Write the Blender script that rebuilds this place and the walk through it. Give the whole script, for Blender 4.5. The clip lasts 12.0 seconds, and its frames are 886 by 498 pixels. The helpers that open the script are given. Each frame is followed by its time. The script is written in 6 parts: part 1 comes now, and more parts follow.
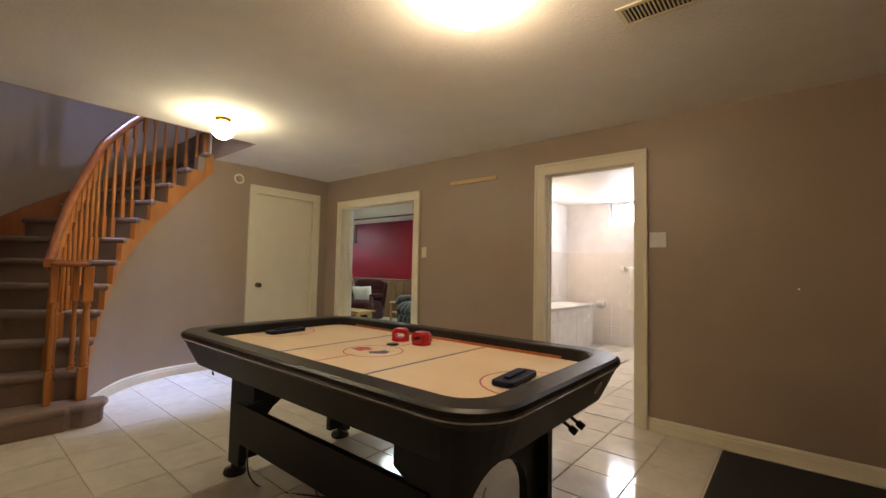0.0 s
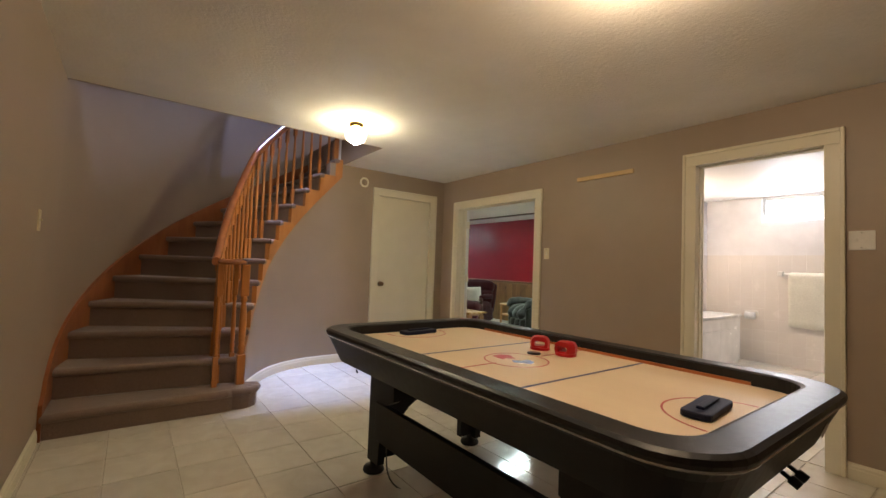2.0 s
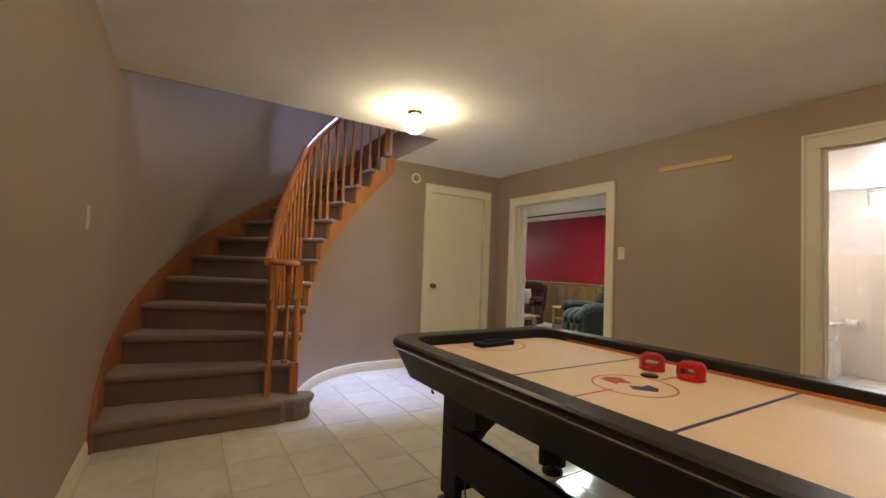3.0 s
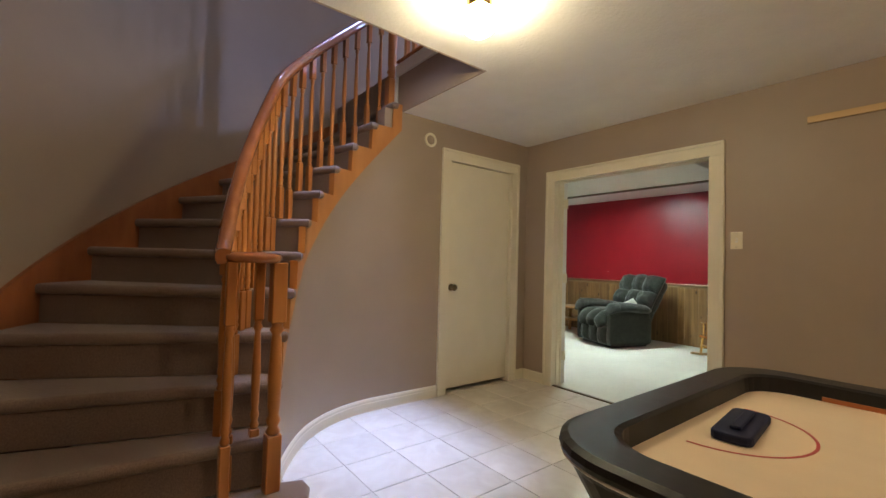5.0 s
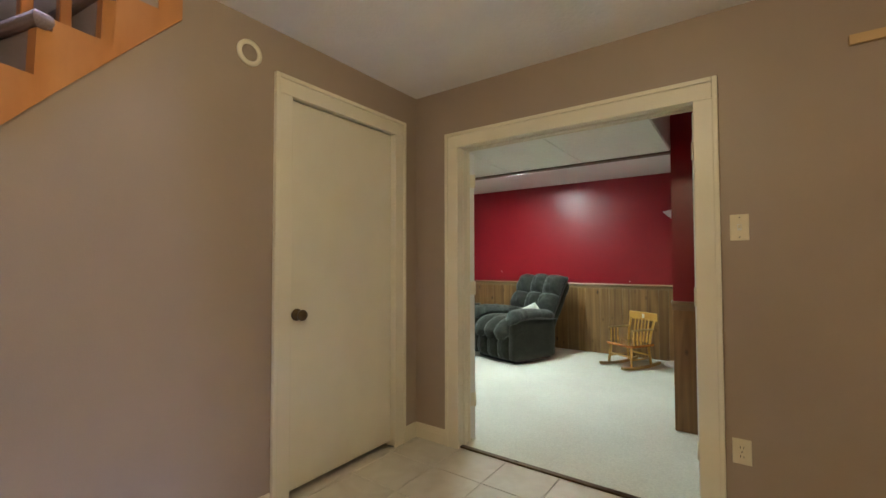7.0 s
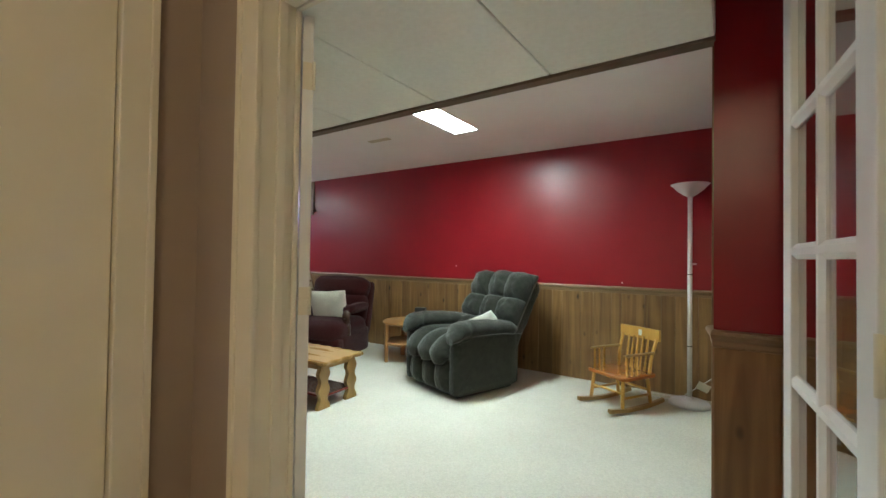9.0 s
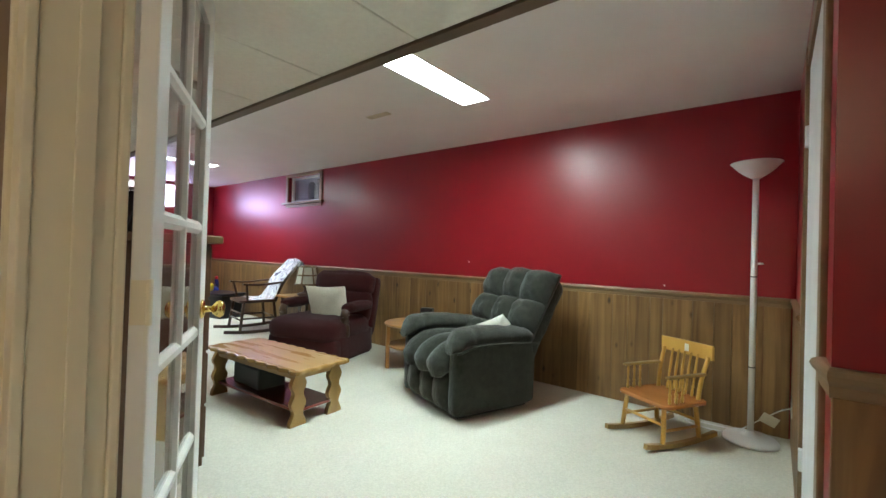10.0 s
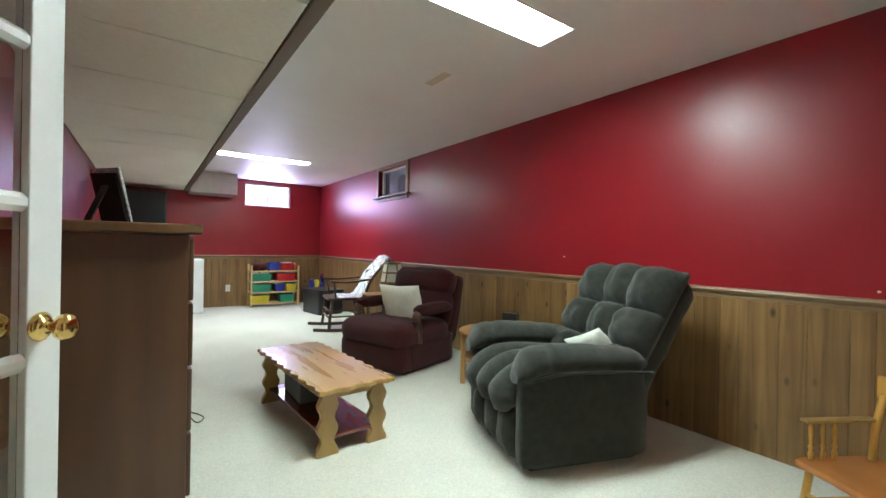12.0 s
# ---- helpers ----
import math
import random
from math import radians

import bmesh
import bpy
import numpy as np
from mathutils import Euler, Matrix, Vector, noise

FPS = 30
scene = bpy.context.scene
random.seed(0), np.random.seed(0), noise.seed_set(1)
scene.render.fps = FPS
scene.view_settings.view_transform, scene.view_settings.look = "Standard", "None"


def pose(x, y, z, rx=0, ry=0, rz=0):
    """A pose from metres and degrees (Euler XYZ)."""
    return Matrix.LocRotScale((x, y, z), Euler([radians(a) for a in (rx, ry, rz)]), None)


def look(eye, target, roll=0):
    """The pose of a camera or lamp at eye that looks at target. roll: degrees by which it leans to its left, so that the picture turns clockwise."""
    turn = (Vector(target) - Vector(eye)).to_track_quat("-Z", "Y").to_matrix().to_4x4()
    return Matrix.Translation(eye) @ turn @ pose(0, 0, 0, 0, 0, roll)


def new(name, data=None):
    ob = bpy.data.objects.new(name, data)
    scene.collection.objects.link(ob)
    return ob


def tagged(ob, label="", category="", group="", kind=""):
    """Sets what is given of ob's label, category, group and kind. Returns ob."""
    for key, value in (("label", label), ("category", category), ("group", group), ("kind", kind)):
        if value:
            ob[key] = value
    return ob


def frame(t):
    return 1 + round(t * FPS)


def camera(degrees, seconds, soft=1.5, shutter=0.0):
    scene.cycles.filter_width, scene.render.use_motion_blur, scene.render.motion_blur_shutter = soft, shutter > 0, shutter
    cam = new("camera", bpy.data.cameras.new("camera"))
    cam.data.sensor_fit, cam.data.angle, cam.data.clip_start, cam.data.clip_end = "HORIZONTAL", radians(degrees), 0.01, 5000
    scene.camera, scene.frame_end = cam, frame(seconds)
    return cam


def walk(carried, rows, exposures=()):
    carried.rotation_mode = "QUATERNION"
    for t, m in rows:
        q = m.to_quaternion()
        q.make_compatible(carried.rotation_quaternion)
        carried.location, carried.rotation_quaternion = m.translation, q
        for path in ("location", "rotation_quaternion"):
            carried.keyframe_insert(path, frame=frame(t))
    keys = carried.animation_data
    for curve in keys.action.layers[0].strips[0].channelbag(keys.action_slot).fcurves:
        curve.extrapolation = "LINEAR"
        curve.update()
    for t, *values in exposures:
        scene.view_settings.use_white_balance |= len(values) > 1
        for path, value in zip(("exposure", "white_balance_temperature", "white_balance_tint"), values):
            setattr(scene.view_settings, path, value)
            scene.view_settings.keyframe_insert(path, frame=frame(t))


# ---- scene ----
cam = camera(93.0, 12.0)
PATH = [
    (0, (0.093, -0.154, 1.179), (-1.187, 1.38, 1.277), 1.2),
    (0.5, (0.059, -0.175, 1.176), (-1.299, 1.29, 1.266), 1.5),
    (1, (0.021, -0.188, 1.18), (-1.433, 1.183, 1.26), 1.7),
    (1.5, (-0.049, -0.204, 1.184), (-1.585, 1.074, 1.263), 1.8),
    (2, (-0.166, -0.203, 1.183), (-1.772, 0.986, 1.27), 2.1),
    (2.5, (-0.349, -0.226, 1.185), (-2.003, 0.895, 1.274), 2.2),
    (3, (-0.587, -0.193, 1.182), (-2.29, 0.853, 1.264), 2.2),
    (3.5, (-0.899, -0.153, 1.177), (-2.622, 0.86, 1.252), 2.0),
    (3.7, (-1.043, -0.142, 1.165), (-2.763, 0.875, 1.246), 2.1),
    (5.3, (-2.258, 0.106, 1.17), (-3.798, 1.381, 1.225), 1.3),
    (5.5, (-2.368, 0.187, 1.16), (-3.879, 1.496, 1.215), 1.1),
    (6, (-2.681, 0.388, 1.17), (-4.057, 1.838, 1.226), 0.8),
    (6.5, (-2.896, 0.689, 1.198), (-4.154, 2.243, 1.266), 0.1),
    (7, (-3.097, 1.039, 1.214), (-4.263, 2.662, 1.278), -0.1),
    (7.5, (-3.226, 1.461, 1.213), (-4.352, 3.113, 1.272), 0.5),
    (7.7, (-3.263, 1.632, 1.22), (-4.376, 3.293, 1.266), 0.6),
    (9.3, (-3.529, 2.835, 1.176), (-4.66, 4.485, 1.207), 1.0),
    (9.5, (-3.556, 2.957, 1.168), (-4.719, 4.584, 1.198), 1.4),
    (9.8, (-3.598, 3.129, 1.158), (-4.811, 4.719, 1.186), 1.7),
    (10.5, (-3.703, 3.47, 1.15), (-5.036, 4.961, 1.159), 2.0),
    (10.8, (-3.733, 3.587, 1.145), (-5.128, 5.021, 1.149), 1.9),
    (11.8, (-3.84, 3.965, 1.138), (-5.442, 5.162, 1.133), 1.3),
    (12, (-3.866, 4.024, 1.135), (-5.504, 5.171, 1.129), 1.1),
]
walk(cam, [(t, look(eye, target, roll)) for t, eye, target, roll in PATH])

# ---- world and exposure ----
scene.view_settings.exposure = 0.0
world = bpy.data.worlds.new("world")
scene.world = world
world.use_nodes = True
wnt = world.node_tree
sky = wnt.nodes.new("ShaderNodeTexSky")
sky.sky_type, sky.sun_disc, sky.sun_elevation, sky.sun_rotation = "NISHITA", False, radians(40), radians(200)
wnt.links.new(sky.outputs[0], wnt.nodes["Background"].inputs[0])
wnt.nodes["Background"].inputs[1].default_value = 0.12


# ---- materials ----
def mat(name, col, col2=None, rough=0.6, scale=6.0, bump=0.1, bscale=80.0, metal=0.0, spec=0.5, stretch=(1, 1, 1), rand=0.0, coat=0.0, blotch=0.0, detail=4.0, dist=0.0, sheen=0.0):
    """A procedural surface: two colours mixed by noise, larger blotches, fine relief."""
    m = bpy.data.materials.new(name)
    m.use_nodes = True
    nt = m.node_tree
    b = nt.nodes["Principled BSDF"]
    col2 = col2 or tuple(c * 0.85 for c in col)
    tc = nt.nodes.new("ShaderNodeTexCoord")
    mp = nt.nodes.new("ShaderNodeMapping")
    mp.inputs["Scale"].default_value = stretch
    nt.links.new(tc.outputs["Object"], mp.inputs[0])
    if rand:
        oi = nt.nodes.new("ShaderNodeObjectInfo")
        off = nt.nodes.new("ShaderNodeVectorMath")
        off.operation = "SCALE"
        off.inputs[0].default_value = (37.0, 17.0, 29.0)
        nt.links.new(oi.outputs["Random"], off.inputs["Scale"])
        nt.links.new(off.outputs[0], mp.inputs["Location"])
    n1 = nt.nodes.new("ShaderNodeTexNoise")
    n1.inputs["Scale"].default_value, n1.inputs["Detail"].default_value, n1.inputs["Distortion"].default_value = scale, detail, dist
    nt.links.new(mp.outputs[0], n1.inputs[0])
    ramp = nt.nodes.new("ShaderNodeValToRGB")
    ramp.color_ramp.elements[0].position, ramp.color_ramp.elements[1].position = 0.3, 0.7
    ramp.color_ramp.elements[0].color, ramp.color_ramp.elements[1].color = (*col2, 1), (*col, 1)
    nt.links.new(n1.outputs[0], ramp.inputs[0])
    out = ramp.outputs[0]
    if blotch:
        n2 = nt.nodes.new("ShaderNodeTexNoise")
        n2.inputs["Scale"].default_value, n2.inputs["Detail"].default_value = 1.3, 3
        nt.links.new(tc.outputs["Object"], n2.inputs[0])
        mr = nt.nodes.new("ShaderNodeMapRange")
        mr.inputs[1].default_value, mr.inputs[2].default_value, mr.inputs[3].default_value, mr.inputs[4].default_value = 0.3, 0.7, 1 - blotch, 1 + blotch
        nt.links.new(n2.outputs[0], mr.inputs[0])
        mul = nt.nodes.new("ShaderNodeVectorMath")
        mul.operation = "SCALE"
        nt.links.new(out, mul.inputs[0])
        nt.links.new(mr.outputs[0], mul.inputs["Scale"])
        out = mul.outputs[0]
    if rand:
        mr2 = nt.nodes.new("ShaderNodeMapRange")
        mr2.inputs[3].default_value, mr2.inputs[4].default_value = 1 - rand, 1 + rand
        nt.links.new(oi.outputs["Random"], mr2.inputs[0])
        mul2 = nt.nodes.new("ShaderNodeVectorMath")
        mul2.operation = "SCALE"
        nt.links.new(out, mul2.inputs[0])
        nt.links.new(mr2.outputs[0], mul2.inputs["Scale"])
        out = mul2.outputs[0]
    nt.links.new(out, b.inputs["Base Color"])
    n3 = nt.nodes.new("ShaderNodeTexNoise")
    n3.inputs["Scale"].default_value, n3.inputs["Detail"].default_value = bscale, 3
    nt.links.new(mp.outputs[0], n3.inputs[0])
    if bump:
        bp = nt.nodes.new("ShaderNodeBump")
        bp.inputs["Strength"].default_value, bp.inputs["Distance"].default_value = min(1.0, bump), 0.004
        nt.links.new(n3.outputs[0], bp.inputs["Height"])
        nt.links.new(bp.outputs[0], b.inputs["Normal"])
    rr = nt.nodes.new("ShaderNodeMapRange")
    rr.inputs[3].default_value, rr.inputs[4].default_value = max(0.02, rough - 0.07), min(1, rough + 0.07)
    nt.links.new(n1.outputs[0], rr.inputs[0])
    nt.links.new(rr.outputs[0], b.inputs["Roughness"])
    b.inputs["Metallic"].default_value = metal
    b.inputs["Specular IOR Level"].default_value = spec
    b.inputs["Coat Weight"].default_value = coat
    b.inputs["Sheen Weight"].default_value = sheen
    return m


def glow(name, col, strength):
    m = bpy.data.materials.new(name)
    m.use_nodes = True
    b = m.node_tree.nodes["Principled BSDF"]
    b.inputs["Base Color"].default_value = (*col, 1)
    b.inputs["Emission Color"].default_value = (*col, 1)
    b.inputs["Emission Strength"].default_value = strength
    return m


def glass(name, rough=0.0, col=(0.95, 0.97, 0.96)):
    m = bpy.data.materials.new(name)
    m.use_nodes = True
    b = m.node_tree.nodes["Principled BSDF"]
    b.inputs["Base Color"].default_value = (*col, 1)
    b.inputs["Transmission Weight"].default_value, b.inputs["Roughness"].default_value, b.inputs["IOR"].default_value = 1, rough, 1.45
    return m


M_TAUPE = mat("taupe_wall_paint", (0.37, 0.285, 0.215), (0.35, 0.27, 0.203), 0.45, 3, 0.12, 160, blotch=0.03)
M_RED = mat("red_wall_paint", (0.265, 0.0080, 0.0135), (0.24, 0.0068, 0.0115), 0.34, 3, 0.10, 140, spec=0.5, blotch=0.04)
M_CEIL = mat("textured_ceiling_paint", (0.86, 0.83, 0.77), (0.82, 0.79, 0.73), 0.9, 5, 0.6, 55, blotch=0.02)
M_CEIL2 = mat("smooth_ceiling_paint", (0.88, 0.87, 0.86), (0.85, 0.84, 0.83), 0.5, 3, 0.1, 120, blotch=0.02)
M_TILECEIL = mat("ceiling_panel", (0.86, 0.85, 0.77), (0.81, 0.80, 0.72), 0.85, 40, 0.3, 120, blotch=0.04)
M_CREAM = mat("cream_trim_paint", (0.80, 0.74, 0.58), (0.77, 0.71, 0.55), 0.38, 5, 0.06, 60, blotch=0.03)
M_WHITE = mat("white_trim_paint", (0.82, 0.82, 0.79), (0.79, 0.79, 0.76), 0.35, 5, 0.05, 60, blotch=0.02)
M_TILE = mat("cream_floor_tile", (0.76, 0.72, 0.63), (0.68, 0.63, 0.54), 0.11, 7, 0.04, 20, rand=0.05, blotch=0.05, dist=1.0)
M_GROUT = mat("grout", (0.68, 0.63, 0.54), (0.58, 0.53, 0.45), 0.9, 20, 0.4, 200)
M_CARPET = mat("cream_berber_carpet", (0.69, 0.665, 0.57), (0.58, 0.555, 0.47), 0.95, 95, 1.0, 150, spec=0.1, blotch=0.06)
M_STAIRCARPET = mat("brown_stair_carpet", (0.29, 0.208, 0.168), (0.215, 0.150, 0.120), 0.97, 150, 1.0, 260, spec=0.05, blotch=0.06, sheen=0.3)
M_OAK = mat("stained_oak", (0.56, 0.225, 0.062), (0.42, 0.15, 0.036), 0.32, 14, 0.06, 60, stretch=(1, 1, 0.12), blotch=0.08, coat=0.2)
M_OAKPLATE = mat("oak_stringer", (0.55, 0.235, 0.07), (0.45, 0.175, 0.048), 0.35, 9, 0.05, 50, stretch=(1, 1, 0.4), blotch=0.06)
# darker, redder stringer oak: the skirt's shade is put into its colour
M_SKIRT = mat("shaded_oak_skirt", (0.36, 0.125, 0.045), (0.27, 0.085, 0.03), 0.4, 9, 0.05, 50, stretch=(1, 1, 0.4), blotch=0.06)
M_RAILWOOD = mat("dark_oak_handrail", (0.42, 0.15, 0.055), (0.30, 0.10, 0.035), 0.14, 12, 0.02, 60, coat=0.8)
M_PANEL = mat("knotty_wood_panelling", (0.275, 0.150, 0.052), (0.135, 0.066, 0.021), 0.42, 16, 0.10, 60, stretch=(1, 1, 0.06), rand=0.16, blotch=0.30, detail=8.0, dist=1.2)
# dark knots scattered over the planks
nt = M_PANEL.node_tree
bsdf = nt.nodes["Principled BSDF"]
src = bsdf.inputs["Base Color"].links[0].from_socket
mpk = nt.nodes.new("ShaderNodeMapping")
mpk.inputs["Scale"].default_value = (8.0, 8.0, 4.0)
oik = nt.nodes.new("ShaderNodeObjectInfo")
ofk = nt.nodes.new("ShaderNodeVectorMath")
ofk.operation = "SCALE"
ofk.inputs[0].default_value = (31.0, 53.0, 71.0)
nt.links.new(oik.outputs["Random"], ofk.inputs["Scale"])
nt.links.new(ofk.outputs[0], mpk.inputs["Location"])
tck = nt.nodes.new("ShaderNodeTexCoord")
nt.links.new(tck.outputs["Object"], mpk.inputs[0])
vor = nt.nodes.new("ShaderNodeTexVoronoi")
vor.inputs["Scale"].default_value = 1.0
nt.links.new(mpk.outputs[0], vor.inputs["Vector"])
mrk = nt.nodes.new("ShaderNodeMapRange")
mrk.inputs[1].default_value, mrk.inputs[2].default_value, mrk.inputs[3].default_value, mrk.inputs[4].default_value = 0.05, 0.15, 0.25, 1.0
nt.links.new(vor.outputs["Distance"], mrk.inputs[0])
mulk = nt.nodes.new("ShaderNodeVectorMath")
mulk.operation = "SCALE"
nt.links.new(src, mulk.inputs[0])
nt.links.new(mrk.outputs[0], mulk.inputs["Scale"])
nt.links.new(mulk.outputs[0], bsdf.inputs["Base Color"])
M_RAIL = mat("wood_chair_rail", (0.27, 0.165, 0.08), (0.17, 0.10, 0.048), 0.4, 10, 0.1, 60, stretch=(0.15, 0.15, 1))
M_BEAM = mat("brown_beam_trim", (0.13, 0.085, 0.05), (0.09, 0.058, 0.034), 0.5, 10, 0.1, 60, stretch=(0.15, 1, 1))
M_BLACK = mat("black_laminate", (0.012, 0.0125, 0.014), (0.009, 0.0095, 0.011), 0.45, 40, 0.05, 300, spec=0.3)
M_BLACKTRIM = mat("black_rail_trim", (0.013, 0.013, 0.0145), (0.009, 0.009, 0.010), 0.38, 30, 0.12, 350, spec=0.35)
M_FIELD = mat("birch_playfield", (0.80, 0.65, 0.46), (0.75, 0.59, 0.41), 0.50, 6, 0.02, 60, stretch=(0.15, 1, 1))
M_CHROME = mat("chrome_strip", (0.6, 0.6, 0.62), (0.5, 0.5, 0.52), 0.22, 10, 0.0, 50, metal=1.0)
M_BRASS = mat("polished_brass", (0.82, 0.60, 0.22), (0.74, 0.52, 0.18), 0.13, 10, 0.0, 50, metal=1.0)
M_DARKBRASS = mat("aged_brass", (0.16, 0.11, 0.06), (0.10, 0.07, 0.04), 0.3, 10, 0.02, 50, metal=1.0)
M_REDPLASTIC = mat("red_plastic", (0.52, 0.012, 0.020), (0.47, 0.010, 0.017), 0.3, 8, 0.02, 50)
M_NAVY = mat("navy_plastic", (0.010, 0.014, 0.045), (0.008, 0.011, 0.034), 0.55, 8, 0.05, 80, spec=0.25)
M_BLUE = mat("blue_print", (0.02, 0.035, 0.16), None, 0.35, 8, 0, 50)
M_REDPRINT = mat("red_print", (0.55, 0.03, 0.03), None, 0.35, 8, 0, 50)
M_ORANGE = mat("orange_rail_line", (0.50, 0.16, 0.05), None, 0.4, 8, 0, 50)
M_CABLE = mat("grey_cable", (0.10, 0.10, 0.09), None, 0.5, 8, 0, 50)
M_PLATE = mat("ivory_plastic_plate", (0.78, 0.70, 0.50), None, 0.4, 8, 0.02, 50)
M_PLATEW = mat("white_plastic_plate", (0.80, 0.79, 0.75), None, 0.35, 8, 0.02, 50)
M_RAWWOOD = mat("raw_pine_strip", (0.68, 0.47, 0.24), (0.58, 0.38, 0.18), 0.6, 12, 0.1, 60, stretch=(0.15, 1, 1))
# near-black: paints the shade in slots, hollows and behind doors; also caps, joints
M_DARK = mat("dark_gap", (0.02, 0.017, 0.015), None, 0.8, 8, 0, 50)
M_MAT = mat("black_rubber_mat", (0.016, 0.016, 0.017), (0.010, 0.010, 0.011), 0.8, 60, 0.7, 220)
M_GLASS = glass("clear_glass")
M_BATHWALL = mat("white_bath_paint", (0.80, 0.78, 0.78), None, 0.5, 4, 0.05, 80)
M_BATHTILE = mat("grey_wall_tile", (0.78, 0.73, 0.68), (0.75, 0.70, 0.65), 0.25, 5, 0.02, 40, rand=0.03)
M_PORC = mat("white_laminate", (0.82, 0.80, 0.76), None, 0.25, 5, 0.0, 40)


# ---- mesh helpers ----
def bm_new():
    return bmesh.new()


def box(bm, lo, hi, bev=0.0, seg=2, mat4=None):
    """A box between two corners, its edges bevelled."""
    t = bmesh.new()
    bmesh.ops.create_cube(t, size=1)
    c, d = [(a + b) / 2 for a, b in zip(lo, hi)], [abs(b - a) for a, b in zip(lo, hi)]
    for v in t.verts:
        v.co = Vector((c[i] + v.co[i] * d[i] for i in range(3)))
    if bev:
        bmesh.ops.bevel(t, geom=t.edges[:], offset=min(bev, min(d) * 0.49), segments=seg, affect="EDGES", profile=0.5)
    if mat4:
        t.transform(mat4)
    merge(bm, t)
    return bm


def merge(bm, t):
    """Adds the geometry of t to bm and frees t."""
    made = {v: bm.verts.new(v.co) for v in t.verts}
    for f in t.faces:
        try:
            nf = bm.faces.new([made[v] for v in f.verts])
            nf.smooth = f.smooth
        except ValueError:
            pass
    t.free()


def lathe(bm, profile, seg=16, mat4=None, smooth=True):
    """A solid of revolution about z from (radius, z) pairs."""
    t = bmesh.new()
    rings = []
    for r, z in profile:
        rings.append([t.verts.new((r * math.cos(2 * math.pi * i / seg), r * math.sin(2 * math.pi * i / seg), z)) for i in range(seg)] if r > 1e-5 else [t.verts.new((0, 0, z))])
    for a, b in zip(rings, rings[1:]):
        for i in range(seg):
            j = (i + 1) % seg
            vs = []
            for v in ((a[i], a[j]) if len(a) > 1 else (a[0],)):
                vs.append(v)
            for v in ((b[j], b[i]) if len(b) > 1 else (b[0],)):
                vs.append(v)
            if len(vs) > 2:
                t.faces.new(vs).smooth = smooth
    for ring, flip in ((rings[0], True), (rings[-1], False)):
        if len(ring) > 1:
            t.faces.new(ring[::-1] if flip else ring)
    bmesh.ops.recalc_face_normals(t, faces=t.faces[:])
    if mat4:
        t.transform(mat4)
    merge(bm, t)
    return bm


def prism(bm, pts, z0, z1, bev=0.0, mat4=None, seg=2):
    """An upright prism over a plan polygon."""
    t = bmesh.new()
    lo = [t.verts.new((x, y, z0)) for x, y in pts]
    hi = [t.verts.new((x, y, z1)) for x, y in pts]
    n = len(pts)
    t.faces.new(lo[::-1])
    t.faces.new(hi)
    for i in range(n):
        t.faces.new((lo[i], lo[(i + 1) % n], hi[(i + 1) % n], hi[i]))
    bmesh.ops.recalc_face_normals(t, faces=t.faces[:])
    if bev:
        es = [e for e in t.edges if abs(e.verts[0].co.z - e.verts[1].co.z) < 1e-6]
        bmesh.ops.bevel(t, geom=es, offset=bev, segments=seg, affect="EDGES", profile=0.5)
    if mat4:
        t.transform(mat4)
    merge(bm, t)
    return bm


def sweep(bm, path, section, closed=False, smooth=True, up=Vector((0, 0, 1))):
    """A section of (side, up) pairs swept along a path of points."""
    path = [Vector(p) for p in path]
    t = bmesh.new()
    rings = []
    n = len(path)
    for i, p in enumerate(path):
        a = path[(i - 1) % n] if closed or i else p
        b = path[(i + 1) % n] if closed or i < n - 1 else p
        d = (b - a).normalized()
        u = up
        if abs(d.dot(up)) > 0.98:
            u = Vector((0, 1, 0))
        s = d.cross(u).normalized()
        w = s.cross(d).normalized()
        rings.append([t.verts.new(p + s * x + w * y) for x, y in section])
    k = len(section)
    for i in range(n if closed else n - 1):
        a, b = rings[i], rings[(i + 1) % n]
        for j in range(k):
            t.faces.new((a[j], a[(j + 1) % k], b[(j + 1) % k], b[j])).smooth = smooth
    if not closed:
        t.faces.new(rings[0][::-1])
        t.faces.new(rings[-1])
    bmesh.ops.recalc_face_normals(t, faces=t.faces[:])
    merge(bm, t)
    return bm


def circle(r, n=8, sx=1.0, sy=1.0):
    return [(r * sx * math.cos(2 * math.pi * i / n), r * sy * math.sin(2 * math.pi * i / n)) for i in range(n)]


def tube(bm, path, r, n=8):
    return sweep(bm, path, circle(r, n))


def spline(pts, k=8):
    """Points of a smooth curve through pts."""
    p = [Vector(q) for q in pts]
    p = [2 * p[0] - p[1]] + p + [2 * p[-1] - p[-2]]
    out = []
    for i in range(1, len(p) - 2):
        for j in range(k):
            t = j / k
            a, b, c, d = p[i - 1], p[i], p[i + 1], p[i + 2]
            out.append(0.5 * (2 * b + (c - a) * t + (2 * a - 5 * b + 4 * c - d) * t * t + (3 * b - a - 3 * c + d) * t ** 3))
    out.append(p[-2])
    return out


def mesh_of(name, bm, material):
    me = bpy.data.meshes.new(name)
    bm.to_mesh(me)
    bm.free()
    me.materials.append(material)
    return me


def structure(name, bm, material, label, category=""):
    ob = new(name, mesh_of(name, bm, material))
    return tagged(ob, label, category or name.split("_")[0], kind="structure")


def solid(name, bm, material, label, category, group=""):
    """A thing that is one mesh."""
    ob = new(name, mesh_of(name, bm, material))
    return tagged(ob, label, category, group)


